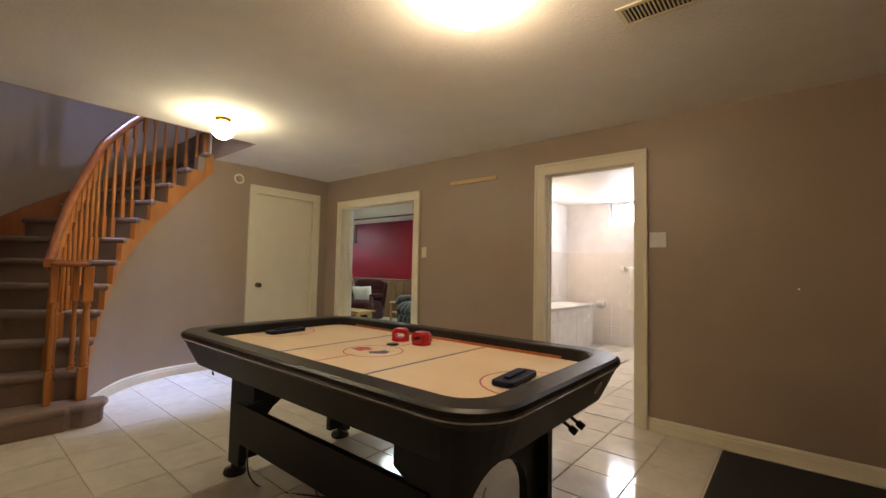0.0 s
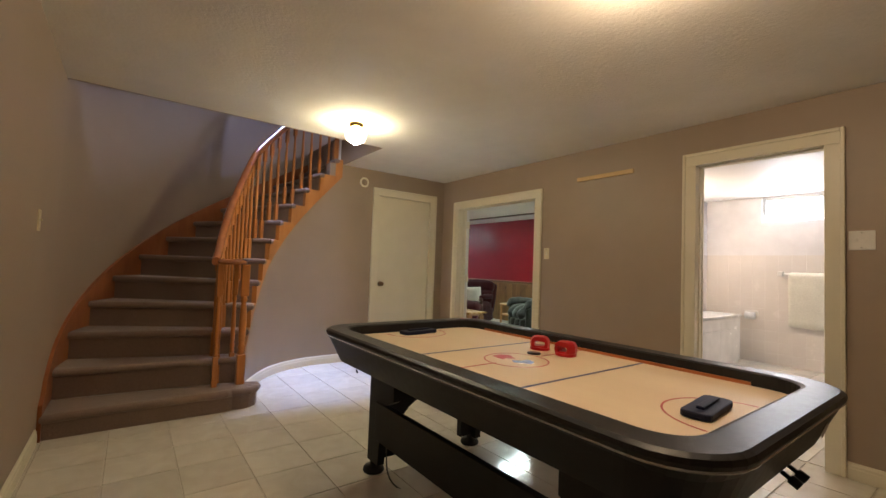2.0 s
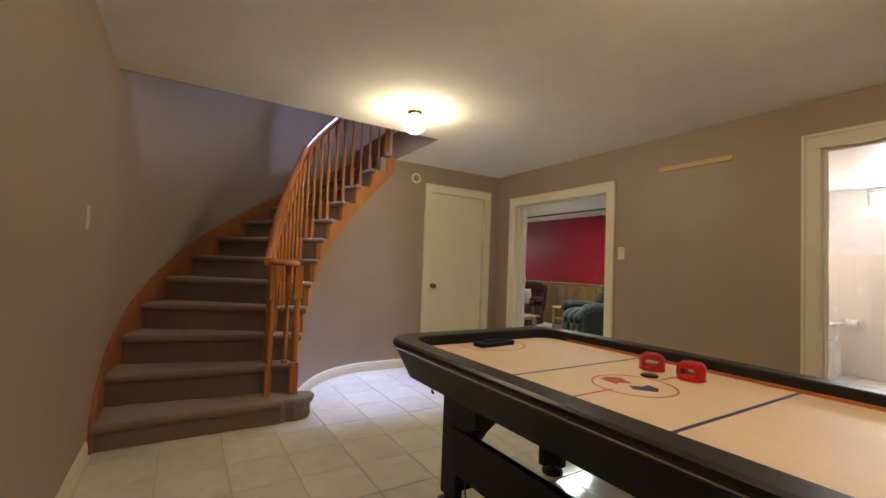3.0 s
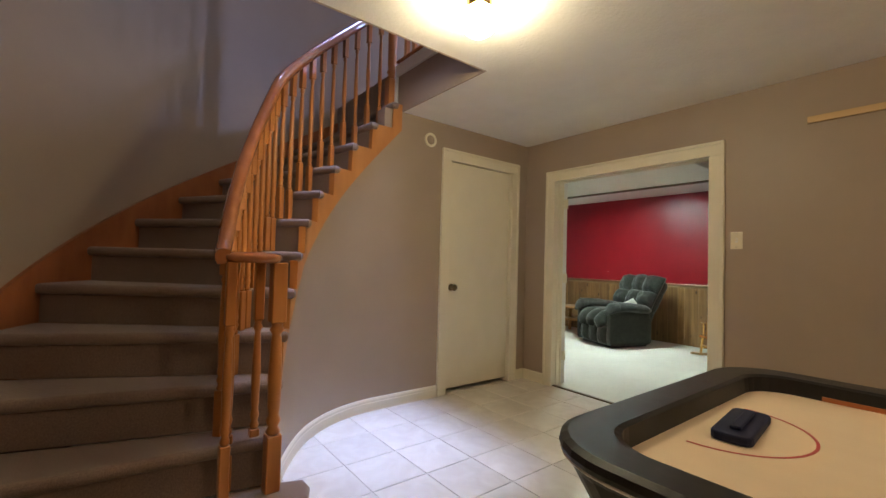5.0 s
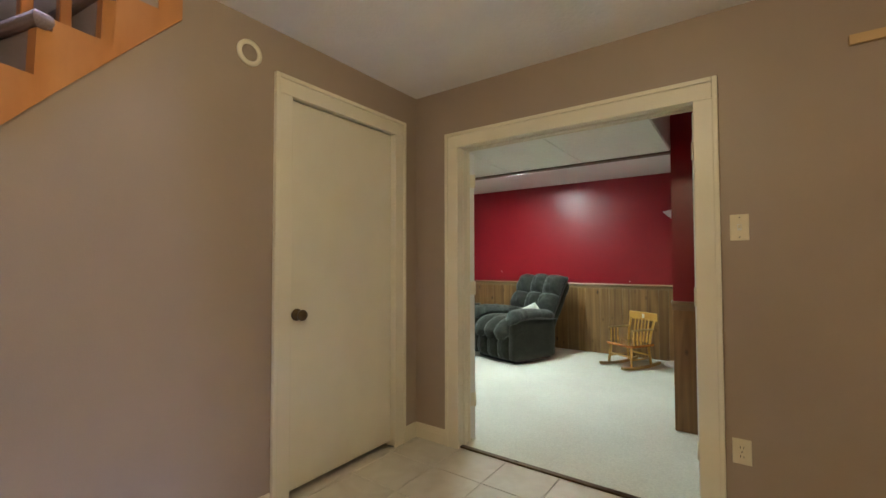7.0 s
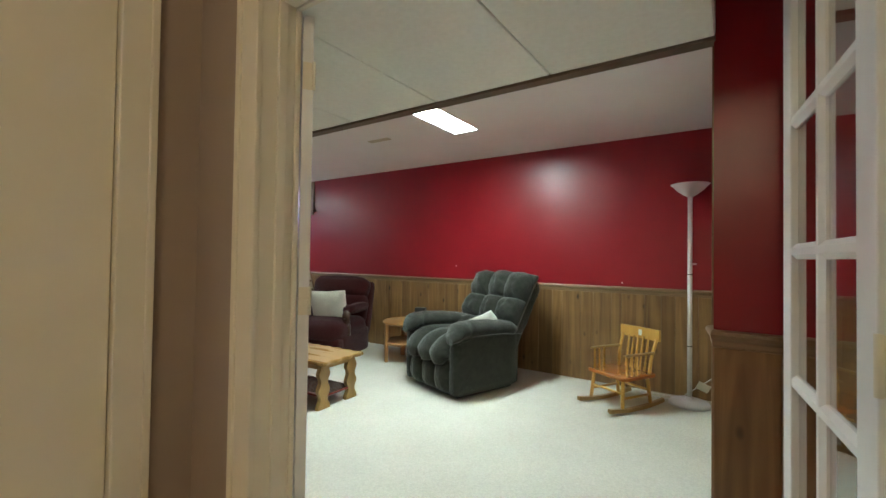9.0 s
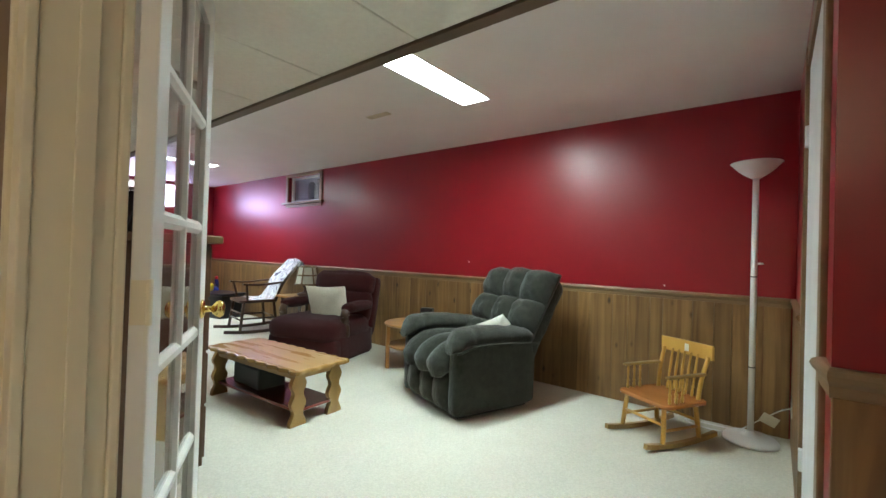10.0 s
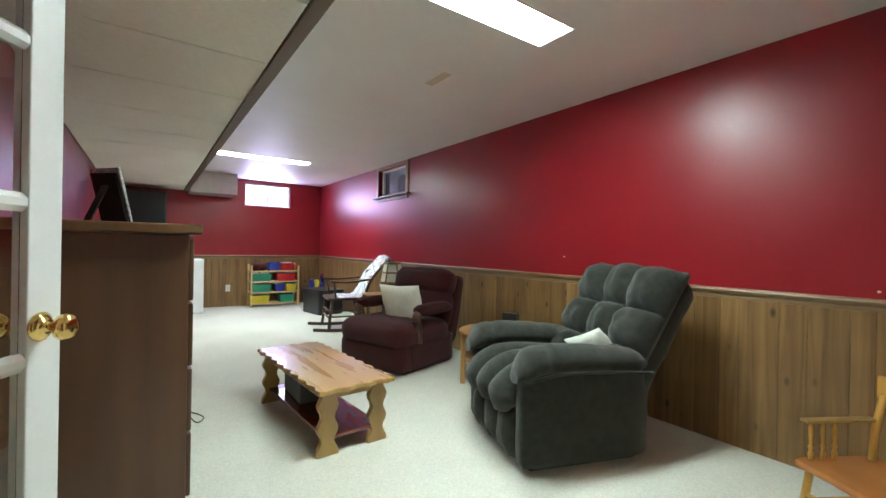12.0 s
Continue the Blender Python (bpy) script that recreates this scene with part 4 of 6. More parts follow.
part("badge", box(bm_new(), (-0.04, -0.001, 0), (0.04, 0.001, 0.018), 0.0005, mat4=pose(TL - 0.018, 0.22, 0.71, 0, -16, 90)), M_CHROME, tb, "small grey badge")
part("screw_cap", lathe(bm_new(), [(0, 0), (0.012, 0), (0.010, 0.003), (0, 0.003)], 12, pose(-0.62, -TW + 0.055, 0.62, 106, 0, 0)), M_DARK, tb)


def mallet(x, y, turn):
    th = thing("mallet", (x, y, 0.7492), "red plastic air hockey mallet on the table", "mallet", "mallets", turn)
    up = pose(0, 0, 0.036, 90, 0, 0)
    bm = frame_ring(bm_new(), [(rrect(0.046, 0.036, 0.028, 5), -0.040), (rrect(0.056, 0.040, 0.032, 5), 0.0), (rrect(0.046, 0.036, 0.028, 5), 0.040), (rrect(0.030, 0.013, 0.010, 5), 0.040), (rrect(0.028, 0.011, 0.010, 5), 0.0), (rrect(0.030, 0.013, 0.010, 5), -0.040)])
    bm.transform(up)
    part("grip", bm, M_REDPLASTIC, th, "hollow block-shaped grip")
    part("base", prism(bm_new(), rrect(0.056, 0.054, 0.05, 6), 0.0, 0.016, 0.004), M_REDPLASTIC, th)
    return th


mallet(-1.725, 1.645, 35).scale = (0.95, 0.95, 1.0)
mallet(-1.545, 1.635, 5).scale = (0.95, 0.95, 1.0)


def goal_block(x, y, turn):
    th = thing("scoring_block", (x, y, 0.7492), "navy plastic goal block lying on the playfield", "game piece", "goal blocks", turn)
    pts = rrect(0.13, 0.045, 0.022, 3)
    part("body", prism(bm_new(), pts, 0, 0.022, 0.005), M_NAVY, th)
    part("ridge", box(bm_new(), (-0.085, -0.014, 0.022), (0.085, 0.010, 0.032), 0.004), M_NAVY, th)


goal_block(-0.757, 1.325, 96)
goal_block(-2.465, 1.325, 96)
solid("puck", lathe(bm_new(), [(0, 0), (0.034, 0), (0.036, 0.003), (0.034, 0.007), (0, 0.007)], 24, Matrix.Translation((-1.655, 1.515, 0.7492))), M_BLACKTRIM, "thin black puck on the playfield", "puck")
bm = bm_new()
tube(bm, spline([(-2.25, 1.0, 0.5), (-2.24, 0.99, 0.2), (-2.15, 1.0, 0.006), (-1.8, 1.15, 0.006), (-1.6, 1.3, 0.006), (-1.75, 1.45, 0.008), (-1.95, 1.35, 0.006), (-1.8, 1.15, 0.014), (-1.4, 1.2, 0.006), (-1.1, 1.5, 0.006), (-1.2, 1.8, 0.006)], 10), 0.0045, 6)
solid("power_cable", bm, M_CABLE, "grey power cable coiled on the tiles under the table", "cable")


# ---- windows ----
def window(name, axis, a0, a1, z0, z1, face, sign, frame_mat, label, slider=True):
    """A small basement window: frame in the opening, two sashes and panes. sign: way out of the room."""
    th = thing(name, (0, 0, 0), label, "window")
    th["kind"] = "structure"

    def put(nm, u0, u1, f0, f1, c0, c1, m, bev=0.003):
        lo, hi = ((u0, min(f0, f1), c0), (u1, max(f0, f1), c1)) if axis == "x" else ((min(f0, f1), u0, c0), (max(f0, f1), u1, c1))
        return part(nm, box(bm_new(), lo, hi, bev), m, th)
    f0, f1 = face + sign * 0.05, face + sign * 0.095
    w = 0.028
    put("frame", a0, a0 + w, f0, f1, z0, z1, frame_mat)
    put("frame", a1 - w, a1, f0, f1, z0, z1, frame_mat)
    put("frame", a0 + w, a1 - w, f0, f1, z0, z0 + w, frame_mat)
    put("frame", a0 + w, a1 - w, f0, f1, z1 - w, z1, frame_mat)
    mid = (a0 + a1) / 2
    if slider:
        put("mullion", mid - 0.012, mid + 0.012, f0 + sign * 0.008, f1, z0 + w, z1 - w, frame_mat)
    for u0, u1 in ((a0 + w, mid - 0.012), (mid + 0.012, a1 - w)) if slider else ((a0 + w, a1 - w),):
        p = put("pane", u0, u1, f0 + sign * 0.025, f0 + sign * 0.029, z0 + w, z1 - w, M_GLASS, 0)
        p.visible_shadow = False
    return th, put


window("window_1", "y", 5.455, 6.275, 1.84, 2.268, REC_W, -1, M_WHITE, "bright white basement window in the red end wall")
window("window_2", "x", -2.28, -1.60, 2.0, 2.34, BATH_N, 1, M_WHITE, "bright small bathroom window under the ceiling", False)
w3, put3 = window("window_3", "x", -9.64, -8.82, 1.875, 2.27, RED_Y, 1, M_WHITE, "small basement window with wooden trim and a view of a well", False)
for nm, u0, u1, c0, c1, d in (("casing", -9.70, -9.64, 1.875, 2.312, 0.018), ("casing", -8.82, -8.76, 1.875, 2.312, 0.018), ("casing", -9.64, -8.82, 2.27, 2.312, 0.018), ("sill", -9.745, -8.72, 1.847, 1.875, 0.06), ("apron", -9.69, -8.77, 1.80, 1.847, 0.014)):
    put3(nm, u0, u1, RED_Y - d, RED_Y, c0, c1, M_RAIL)
# window well: corrugated steel, gravel and a few standing stones
M_STEEL = mat("galvanised_steel", (0.42, 0.43, 0.46), (0.30, 0.31, 0.34), 0.45, 14, 0.2, 60, metal=0.6)
M_STONE = mat("window_well_stone", (0.33, 0.31, 0.29), (0.16, 0.15, 0.15), 0.9, 9, 0.6, 40, rand=0.25)
bm = bm_new()
pts = []
for i in range(49):
    u = -1 + i / 24
    x = -9.23 + 0.62 * u
    pts.append((x, RED_Y + 0.12 + 0.55 * (1 - u * u) ** 0.5 + 0.015 * math.sin(i * 1.6), 2.08))
sweep(bm, pts, [(0, -0.4), (0.004, -0.4), (0.004, 0.6), (0, 0.6)], smooth=False)
structure("backdrop_well", bm, M_STEEL, "corrugated steel window well", "window well")
for i, (dx, h, wd) in enumerate(((-0.34, 0.32, 0.07), (-0.24, 0.26, 0.09), (-0.12, 0.36, 0.05), (0.0, 0.18, 0.12), (0.12, 0.30, 0.06), (0.22, 0.24, 0.08), (0.33, 0.34, 0.05))):
    st = bm_new()
    soft(st, (-wd / 2, -0.05, 0), (wd / 2, 0.05, h), 0.03, 3, rough=0.02, seedv=i)
    ob = solid("stone", st, M_STONE, "grey stone standing in the window well", "stone", "window well stones")
    ob.matrix_basis = pose(-9.23 + dx, RED_Y + 0.36 + 0.05 * (i % 2), 1.93)
structure("ground_well", box(bm_new(), (-9.93, RED_Y + 0.12, 1.80), (-8.53, RED_Y + 0.75, 1.93)), M_STONE, "gravel bed of the window well", "ground")

# ---- family room: chair rail ----
RAILSEC = [(0, -0.034), (0.010, -0.034), (0.014, -0.022), (0.014, -0.006), (0.026, 0.006), (0.032, 0.018), (0.028, 0.028), (0.012, 0.034), (0, 0.034)]
PT, CR = 0.016, 0.896


def chair_rail(name, path, label="moulded wooden chair rail"):
    structure(name, sweep(bm_new(), path, RAILSEC, smooth=False), M_RAIL, label, "chair rail")


chair_rail("trim_rail_north", [(REC_W, RED_Y, CR), (REC_E, RED_Y, CR)])
chair_rail("trim_rail_west", [(REC_W, YB, CR), (REC_W, RED_Y, CR)])
chair_rail("trim_rail_east", [(REC_E, RED_Y, CR), (REC_E, 5.77, CR)])
chair_rail("trim_rail_alcove", [(ALX, BEAM_Y + 0.09, CR), (ALX, BEAM_Y - 0.032, CR), (BATH_W - 0.12, BEAM_Y - 0.032, CR)], "moulded chair rail wrapping the wall end")
chair_rail("trim_rail_south", [(RD0 - 0.12, YB, CR), (REC_W, YB, CR)])

# white door in the east wall, with wooden casing
M_DOORW = mat("white_door_paint", (0.80, 0.82, 0.80), None, 0.4, 4, 0.05, 60)
d2 = thing("door_2", (REC_E - 0.004, 4.78, 0.02), "white flush door in the red wall", "door")
d2["kind"] = "structure"
part("slab", box(bm_new(), (0, 0, 0), (0.036, 0.87, 2.00), 0.003), M_DOORW, d2)
for z in (0.25, 1.65):
    part("hinge", box(bm_new(), (-0.014, 0.845, z), (0.0, 0.882, z + 0.09), 0.002), M_WHITE, d2)
f2 = thing("door_frame_4", (0, 0, 0), "stained wooden casing round the white door", "door frame")
f2["kind"] = "structure"
part("casing", box(bm_new(), (REC_E - 0.018, 5.66, 0), (REC_E + 0.1, 5.76, 2.12), 0.004), M_RAIL, f2)
part("casing", box(bm_new(), (REC_E - 0.016, 4.69, 0), (REC_E + 0.1, 4.778, 2.12), 0.004), M_RAIL, f2)
part("casing", box(bm_new(), (REC_E - 0.014, 4.778, 2.03), (REC_E + 0.1, 5.66, 2.12), 0.004), M_RAIL, f2)


# ---- furniture of the family room ----
def fabric(name, a, b, sc=60, sheen=0.08):
    return mat(name, a, b, 0.95, sc, 0.8, 240, spec=0.1, blotch=0.15, sheen=sheen)


M_GREEN = fabric("green_plush", (0.036, 0.036, 0.027), (0.020, 0.021, 0.016), 26, 0.25)
M_MAROON = fabric("maroon_plush", (0.056, 0.0125, 0.012), (0.038, 0.008, 0.008))
M_CUSHION = fabric("cream_cotton", (0.74, 0.70, 0.58), (0.66, 0.62, 0.50))
M_WHITECLOTH = fabric("white_cotton", (0.76, 0.75, 0.66), (0.68, 0.67, 0.58))
M_TABLE = mat("honey_maple", (0.47, 0.285, 0.10), (0.35, 0.195, 0.06), 0.28, 8, 0.05, 50, stretch=(0.12, 1, 1), blotch=0.12, coat=0.4)
M_TABLELEG = mat("honey_maple_leg", (0.40, 0.25, 0.085), (0.29, 0.165, 0.05), 0.35, 8, 0.05, 50, stretch=(1, 1, 0.15), blotch=0.12)
M_SHELFRED = mat("red_stained_shelf", (0.20, 0.045, 0.030), (0.13, 0.028, 0.02), 0.25, 8, 0.05, 50, stretch=(0.15, 1, 1), coat=0.4)
M_PINE = mat("yellow_pine", (0.66, 0.38, 0.085), (0.54, 0.28, 0.055), 0.3, 9, 0.05, 50, stretch=(1, 1, 0.2), blotch=0.1, coat=0.3)
M_PINESEAT = mat("amber_pine_seat", (0.50, 0.19, 0.05), (0.38, 0.13, 0.03), 0.2, 7, 0.05, 50, stretch=(0.2, 1, 1), coat=0.6)
M_WALNUT = mat("brown_walnut", (0.115, 0.052, 0.023), (0.072, 0.031, 0.013), 0.38, 10, 0.06, 50, stretch=(1, 1, 0.12), blotch=0.1, coat=0.15)
M_WALNUTTOP = mat("walnut_top", (0.17, 0.085, 0.035), (0.11, 0.052, 0.02), 0.35, 10, 0.06, 50, stretch=(0.12, 1, 1), blotch=0.1)
M_DARKWOOD = mat("dark_stained_wood", (0.085, 0.040, 0.022), (0.05, 0.022, 0.012), 0.3, 10, 0.05, 50, blotch=0.1, coat=0.3)
M_LAMPWHITE = mat("white_enamel", (0.78, 0.77, 0.76), (0.72, 0.71, 0.70), 0.3, 6, 0.02, 60)
M_BINS = {c: mat(c + "_plastic_bin", v, None, 0.35, 6, 0.02, 60) for c, v in (("green", (0.01, 0.20, 0.11)), ("red", (0.45, 0.015, 0.02)), ("yellow", (0.62, 0.48, 0.03)), ("blue", (0.015, 0.03, 0.26)))}
M_BLACKPLASTIC = mat("black_plastic", (0.012, 0.012, 0.013), None, 0.35, 8, 0.03, 60)
M_GREY = mat("grey_plastic", (0.10, 0.10, 0.11), None, 0.5, 8, 0.05, 60)


def pillow(name, m, w, h, d, material, label, wav=0.0):
    """A plump cushion: two puffed sheets that meet at a sharp seam."""
    bm = bm_new()
    n = 14
    grid = {}
    for s in (1, -1):
        for i in range(n + 1):
            for j in range(n + 1):
                u, v = -1 + 2 * i / n, -1 + 2 * j / n
                edge = (1 - u ** 4) * (1 - v ** 4)
                pin = 1 - 0.07 * (1 - abs(v)) * abs(u) ** 3 - 0.0
                pin2 = 1 - 0.07 * (1 - abs(u)) * abs(v) ** 3
                z = s * d * edge ** 0.6 + wav * noise.noise(Vector((u * 2.3, v * 2.3, s * 3.0)))
                if abs(u) == 1 or abs(v) == 1:
                    if s == -1:
                        grid[s, i, j] = grid[1, i, j]
                        continue
                    z = 0
                grid[s, i, j] = bm.verts.new((u * w / 2 * pin, z, v * h / 2 * pin2))
        for i in range(n):
            for j in range(n):
                vs = [grid[s, i, j], grid[s, i + 1, j], grid[s, i + 1, j + 1], grid[s, i, j + 1]]
                try:
                    bm.faces.new(vs if s == 1 else vs[::-1]).smooth = True
                except ValueError:
                    pass
    bmesh.ops.recalc_face_normals(bm, faces=bm.faces[:])
    ob = solid(name, bm, material, label, "cushion")
    ob.matrix_basis = m
    return ob


# tufted green recliner
def puff(bm, cx, cz, w, h, y0, d, mat4=None, n=12, power=0.42, seedv=0):
    """A plump upholstered pad on the local x-z plane, bulging towards +y, with gathered edges and soft folds."""
    g = []
    for i in range(n + 1):
        row = []
        for j in range(n + 1):
            u, v = -1 + 2 * i / n, -1 + 2 * j / n
            e = max(0.0, (1 - abs(u) ** 2.6) * (1 - abs(v) ** 2.6)) ** power
            fold = 0.10 * math.sin(9 * u + 3 * v + seedv) * (abs(v) ** 3) + 0.16 * noise.noise(Vector((u * 2.2, v * 2.2, seedv * 1.7)))
            row.append(bm.verts.new((cx + u * w / 2, y0 + d * e * (1 + fold), cz + v * h / 2)))
        g.append(row)
    for i in range(n):
        for j in range(n):
            bm.faces.new((g[i][j], g[i][j + 1], g[i + 1][j + 1], g[i + 1][j])).smooth = True
    rim = [g[i][0] for i in range(n + 1)] + [g[n][j] for j in range(1, n + 1)] + [g[i][n] for i in range(n - 1, -1, -1)] + [g[0][j] for j in range(n - 1, 0, -1)]
    back = [bm.verts.new((v.co.x, y0 - 0.03, v.co.z)) for v in rim]
    for a in range(len(rim)):
        b = (a + 1) % len(rim)
        bm.faces.new((rim[a], rim[b], back[b], back[a])).smooth = True
    bm.faces.new(back[::-1])
    if mat4:
        bm.transform(mat4)
    bmesh.ops.recalc_face_normals(bm, faces=bm.faces[:])
    return bm


def loft(bm, rings):
    """A closed smooth skin through rings of points."""
    vs = [[bm.verts.new(p) for p in r] for r in rings]
    n = len(vs[0])
    for a, b in zip(vs, vs[1:]):
        for i in range(n):
            bm.faces.new((a[i], a[(i + 1) % n], b[(i + 1) % n], b[i])).smooth = True
    bm.faces.new(vs[0])
    bm.faces.new(vs[-1][::-1])
    bmesh.ops.recalc_face_normals(bm, faces=bm.faces[:])
    return bm


ch = thing("recliner", (-5.547, 6.017, 0.004), "dark green plush recliner with a tufted leaning back", "armchair", "", 161)
part("base", box(bm_new(), (-0.33, -0.32, 0.0), (0.33, 0.30, 0.05), 0.01), M_BLACKPLASTIC, ch)
for s in (1, -1):
    part("side_panel", soft(bm_new(), (s * 0.345 - 0.05, -0.355, 0.035), (s * 0.345 + 0.05, 0.37, 0.50), 0.035, 10, 0.005, None, s, 0.006), M_GREEN, ch, "plain upholstered side")
    arm = spline([(s * 0.34, -0.36, 0.505), (s * 0.345, -0.18, 0.525), (s * 0.35, 0.02, 0.545), (s * 0.355, 0.22, 0.55), (s * 0.355, 0.34, 0.53), (s * 0.35, 0.405, 0.475)], 7)
    rings = []
    for k, p in enumerate(arm):
        u = k / (len(arm) - 1)
        end = min(1.0, 0.45 + 5 * u) * min(1.0, 0.40 + 3.2 * (1 - u))
        w, hgt = (0.088 + 0.026 * u) * end, (0.070 + 0.014 * u) * end
        ring_ = []
        for i in range(24):
            a = 2 * math.pi * i / 24
            crease = 1 - 0.09 * math.exp(-((u - 0.63) / 0.03) ** 2) - 0.06 * math.exp(-((u - 0.30) / 0.03) ** 2)
            fold = 1 + 0.05 * noise.noise(Vector((u * 9, math.cos(a) * 1.5, math.sin(a) * 1.5 + s)))
            sag = 0.8 if math.sin(a) < 0 else 1.0
            ring_.append((p.x + w * crease * fold * math.cos(a), p.y, p.z + hgt * crease * fold * sag * math.sin(a)))
        rings.append(ring_)
    part("armrest", loft(bm_new(), rings), M_GREEN, ch, "overstuffed plush armrest with a seam")
    part("arm_welt", tube(bm_new(), spline([(s * 0.435, -0.34, 0.475), (s * 0.45, -0.05, 0.500), (s * 0.458, 0.22, 0.505), (s * 0.44, 0.39, 0.465)], 8), 0.007, 6), M_GREEN, ch, "piped seam under the armrest")
for i in range(3):
    x = -0.19 + i * 0.19
    rings = []
    for k, p in enumerate(spline([(x, -0.26, 0.40), (x, 0.0, 0.425), (x, 0.18, 0.435), (x, 0.30, 0.415), (x, 0.375, 0.35), (x, 0.395, 0.27)], 6)):
        u = k / 30
        e = min(1.0, 0.5 + 4 * u) * min(1.0, 0.45 + 3.5 * max(0.0, 1 - u))
        tx = 0.104 * e * (1 + 0.04 * math.sin(u * 17 + i))
        th_ = 0.088 * e * (1 + 0.06 * noise.noise(Vector((u * 7, i, 1))))
        tilt_ = max(0.0, (u - 0.45)) * 2.0
        ny, nz = math.sin(min(1.45, tilt_ * 1.5)), math.cos(min(1.45, tilt_ * 1.5))
        rings.append([(p.x + tx * math.cos(2 * math.pi * q / 20), p.y + th_ * math.sin(2 * math.pi * q / 20) * ny, p.z + th_ * math.sin(2 * math.pi * q / 20) * nz) for q in range(20)])
    part("seat_cushion", loft(bm_new(), rings), M_GREEN, ch, "padded seat channel rolling over the front")
    part("footrest_pad", puff(bm_new(), x, 0.165, 0.20, 0.27, 0.315, 0.095, None, 10, 0.5, i + 3), M_GREEN, ch, "padded footrest channel")
part("seat_box", box(bm_new(), (-0.295, -0.30, 0.05), (0.295, 0.33, 0.36), 0.02), M_GREEN, ch)
lean = pose(0, -0.235, 0.38, 32, 0, 0)
for i, (x0, x1) in enumerate(((-0.385, -0.115), (-0.115, 0.115), (0.115, 0.385))):
    for j, (z0, z1) in enumerate(((-0.02, 0.19), (0.19, 0.42), (0.42, 0.69))):
        mid = i == 1
        part("back_pad", puff(bm_new(), (x0 + x1) / 2, (z0 + z1) / 2 + (0.012 if mid else -0.004 * (j == 2)), x1 - x0 + 0.016, z1 - z0 + 0.016, 0.02, 0.13 + 0.015 * (j == 2) - 0.012 * mid, lean, 14, 0.52, i * 5 + j), M_GREEN, ch, "puffed pad of the tufted backrest")
part("back_panel", soft(bm_new(), (-0.385, -0.15, -0.08), (0.385, 0.055, 0.685), 0.09, 10, 0.006, lean, 2, 0.010), M_GREEN, ch)
ch.scale = (0.97, 1.03, 1.04)
pillow("small_pillow", pose(-5.375, 6.17, 0.555, -32, 24, 172), 0.30, 0.23, 0.05, M_WHITECLOTH, "small white pillow lying on the green recliner", 0.01)

# maroon recliner
ch = thing("recliner", (-7.545, 6.11, 0.004), "maroon plush recliner with wooden arm fronts", "armchair", "", 197)
part("body", soft(bm_new(), (-0.42, -0.36, 0.005), (0.42, 0.38, 0.30), 0.05, 8, 0.01, None, 1, 0.008), M_MAROON, ch)
part("seat", soft(bm_new(), (-0.42, -0.30, 0.20), (0.42, 0.49, 0.43), 0.10, 9, 0.016, None, 2, 0.010), M_MAROON, ch, "deep rounded seat cushion")
part("front_panel", soft(bm_new(), (-0.42, 0.30, 0.005), (0.42, 0.46, 0.26), 0.05, 8, 0.008, None, 5, 0.008), M_MAROON, ch)
lean = pose(0, -0.26, 0.30, 14, 0, 0)
bm = bm_new()
soft(bm, (-0.38, -0.10, 0.0), (0.38, 0.10, 0.40), 0.09, 9, 0.012, lean, 3, 0.01)
soft(bm, (-0.38, -0.11, 0.33), (0.38, 0.11, 0.60), 0.10, 9, 0.016, lean, 4, 0.01)
part("backrest", bm, M_MAROON, ch, "padded backrest")
part("back_panel", soft(bm_new(), (-0.40, -0.20, -0.1), (0.40, -0.05, 0.58), 0.06, 7, 0.0, lean, 6, 0.005), M_MAROON, ch)
for s in (1, -1):
    part("armrest", soft(bm_new(), (s * 0.40 - 0.065, -0.26, 0.50), (s * 0.40 + 0.065, 0.24, 0.59), 0.045, 8, 0.01, None, s, 0.006), M_MAROON, ch)
    part("arm_support", sweep(bm_new(), spline([(s * 0.40, 0.20, 0.55), (s * 0.40, 0.245, 0.48), (s * 0.40, 0.225, 0.38), (s * 0.40, 0.22, 0.26)], 6), circle(0.046, 12, 1.0, 0.8)), M_DARKWOOD, ch, "curved wooden arm support")
ch.scale = (1.0, 0.93, 1.02)
pillow("throw_cushion", pose(-7.455, 6.07, 0.565, -18, 2, 203), 0.48, 0.43, 0.075, M_CUSHION, "square cream cushion leaning on the maroon recliner", 0.012)

# coffee table
ct = thing("coffee_table", (-6.567, 4.943, 0.004), "honey maple coffee table with wavy legs and edges", "coffee table", "", 4.0)
L2, W2 = 0.562, 0.226
pts = []
for i in range(60):
    pts.append((-L2 + 2 * L2 * i / 60, -W2 + 0.010 * math.sin(i * 0.95)))
for i in range(24):
    pts.append((L2 + 0.008 * math.sin(i * 0.95), -W2 + 2 * W2 * i / 24))
for i in range(60):
    pts.append((L2 - 2 * L2 * i / 60, W2 + 0.010 * math.sin(i * 0.95)))
for i in range(24):
    pts.append((-L2 + 0.008 * math.sin(i * 0.95), W2 - 2 * W2 * i / 24))
part("tabletop", prism(bm_new(), pts, 0.348, 0.376, 0.006), M_TABLE, ct, "thick top with a scalloped edge")
part("apron", box(bm_new(), (-L2 + 0.10, -W2 + 0.05, 0.30), (L2 - 0.10, -W2 + 0.07, 0.348), 0.002), M_TABLELEG, ct)
part("apron", box(bm_new(), (-L2 + 0.10, W2 - 0.07, 0.30), (L2 - 0.10, W2 - 0.05, 0.348), 0.002), M_TABLELEG, ct)
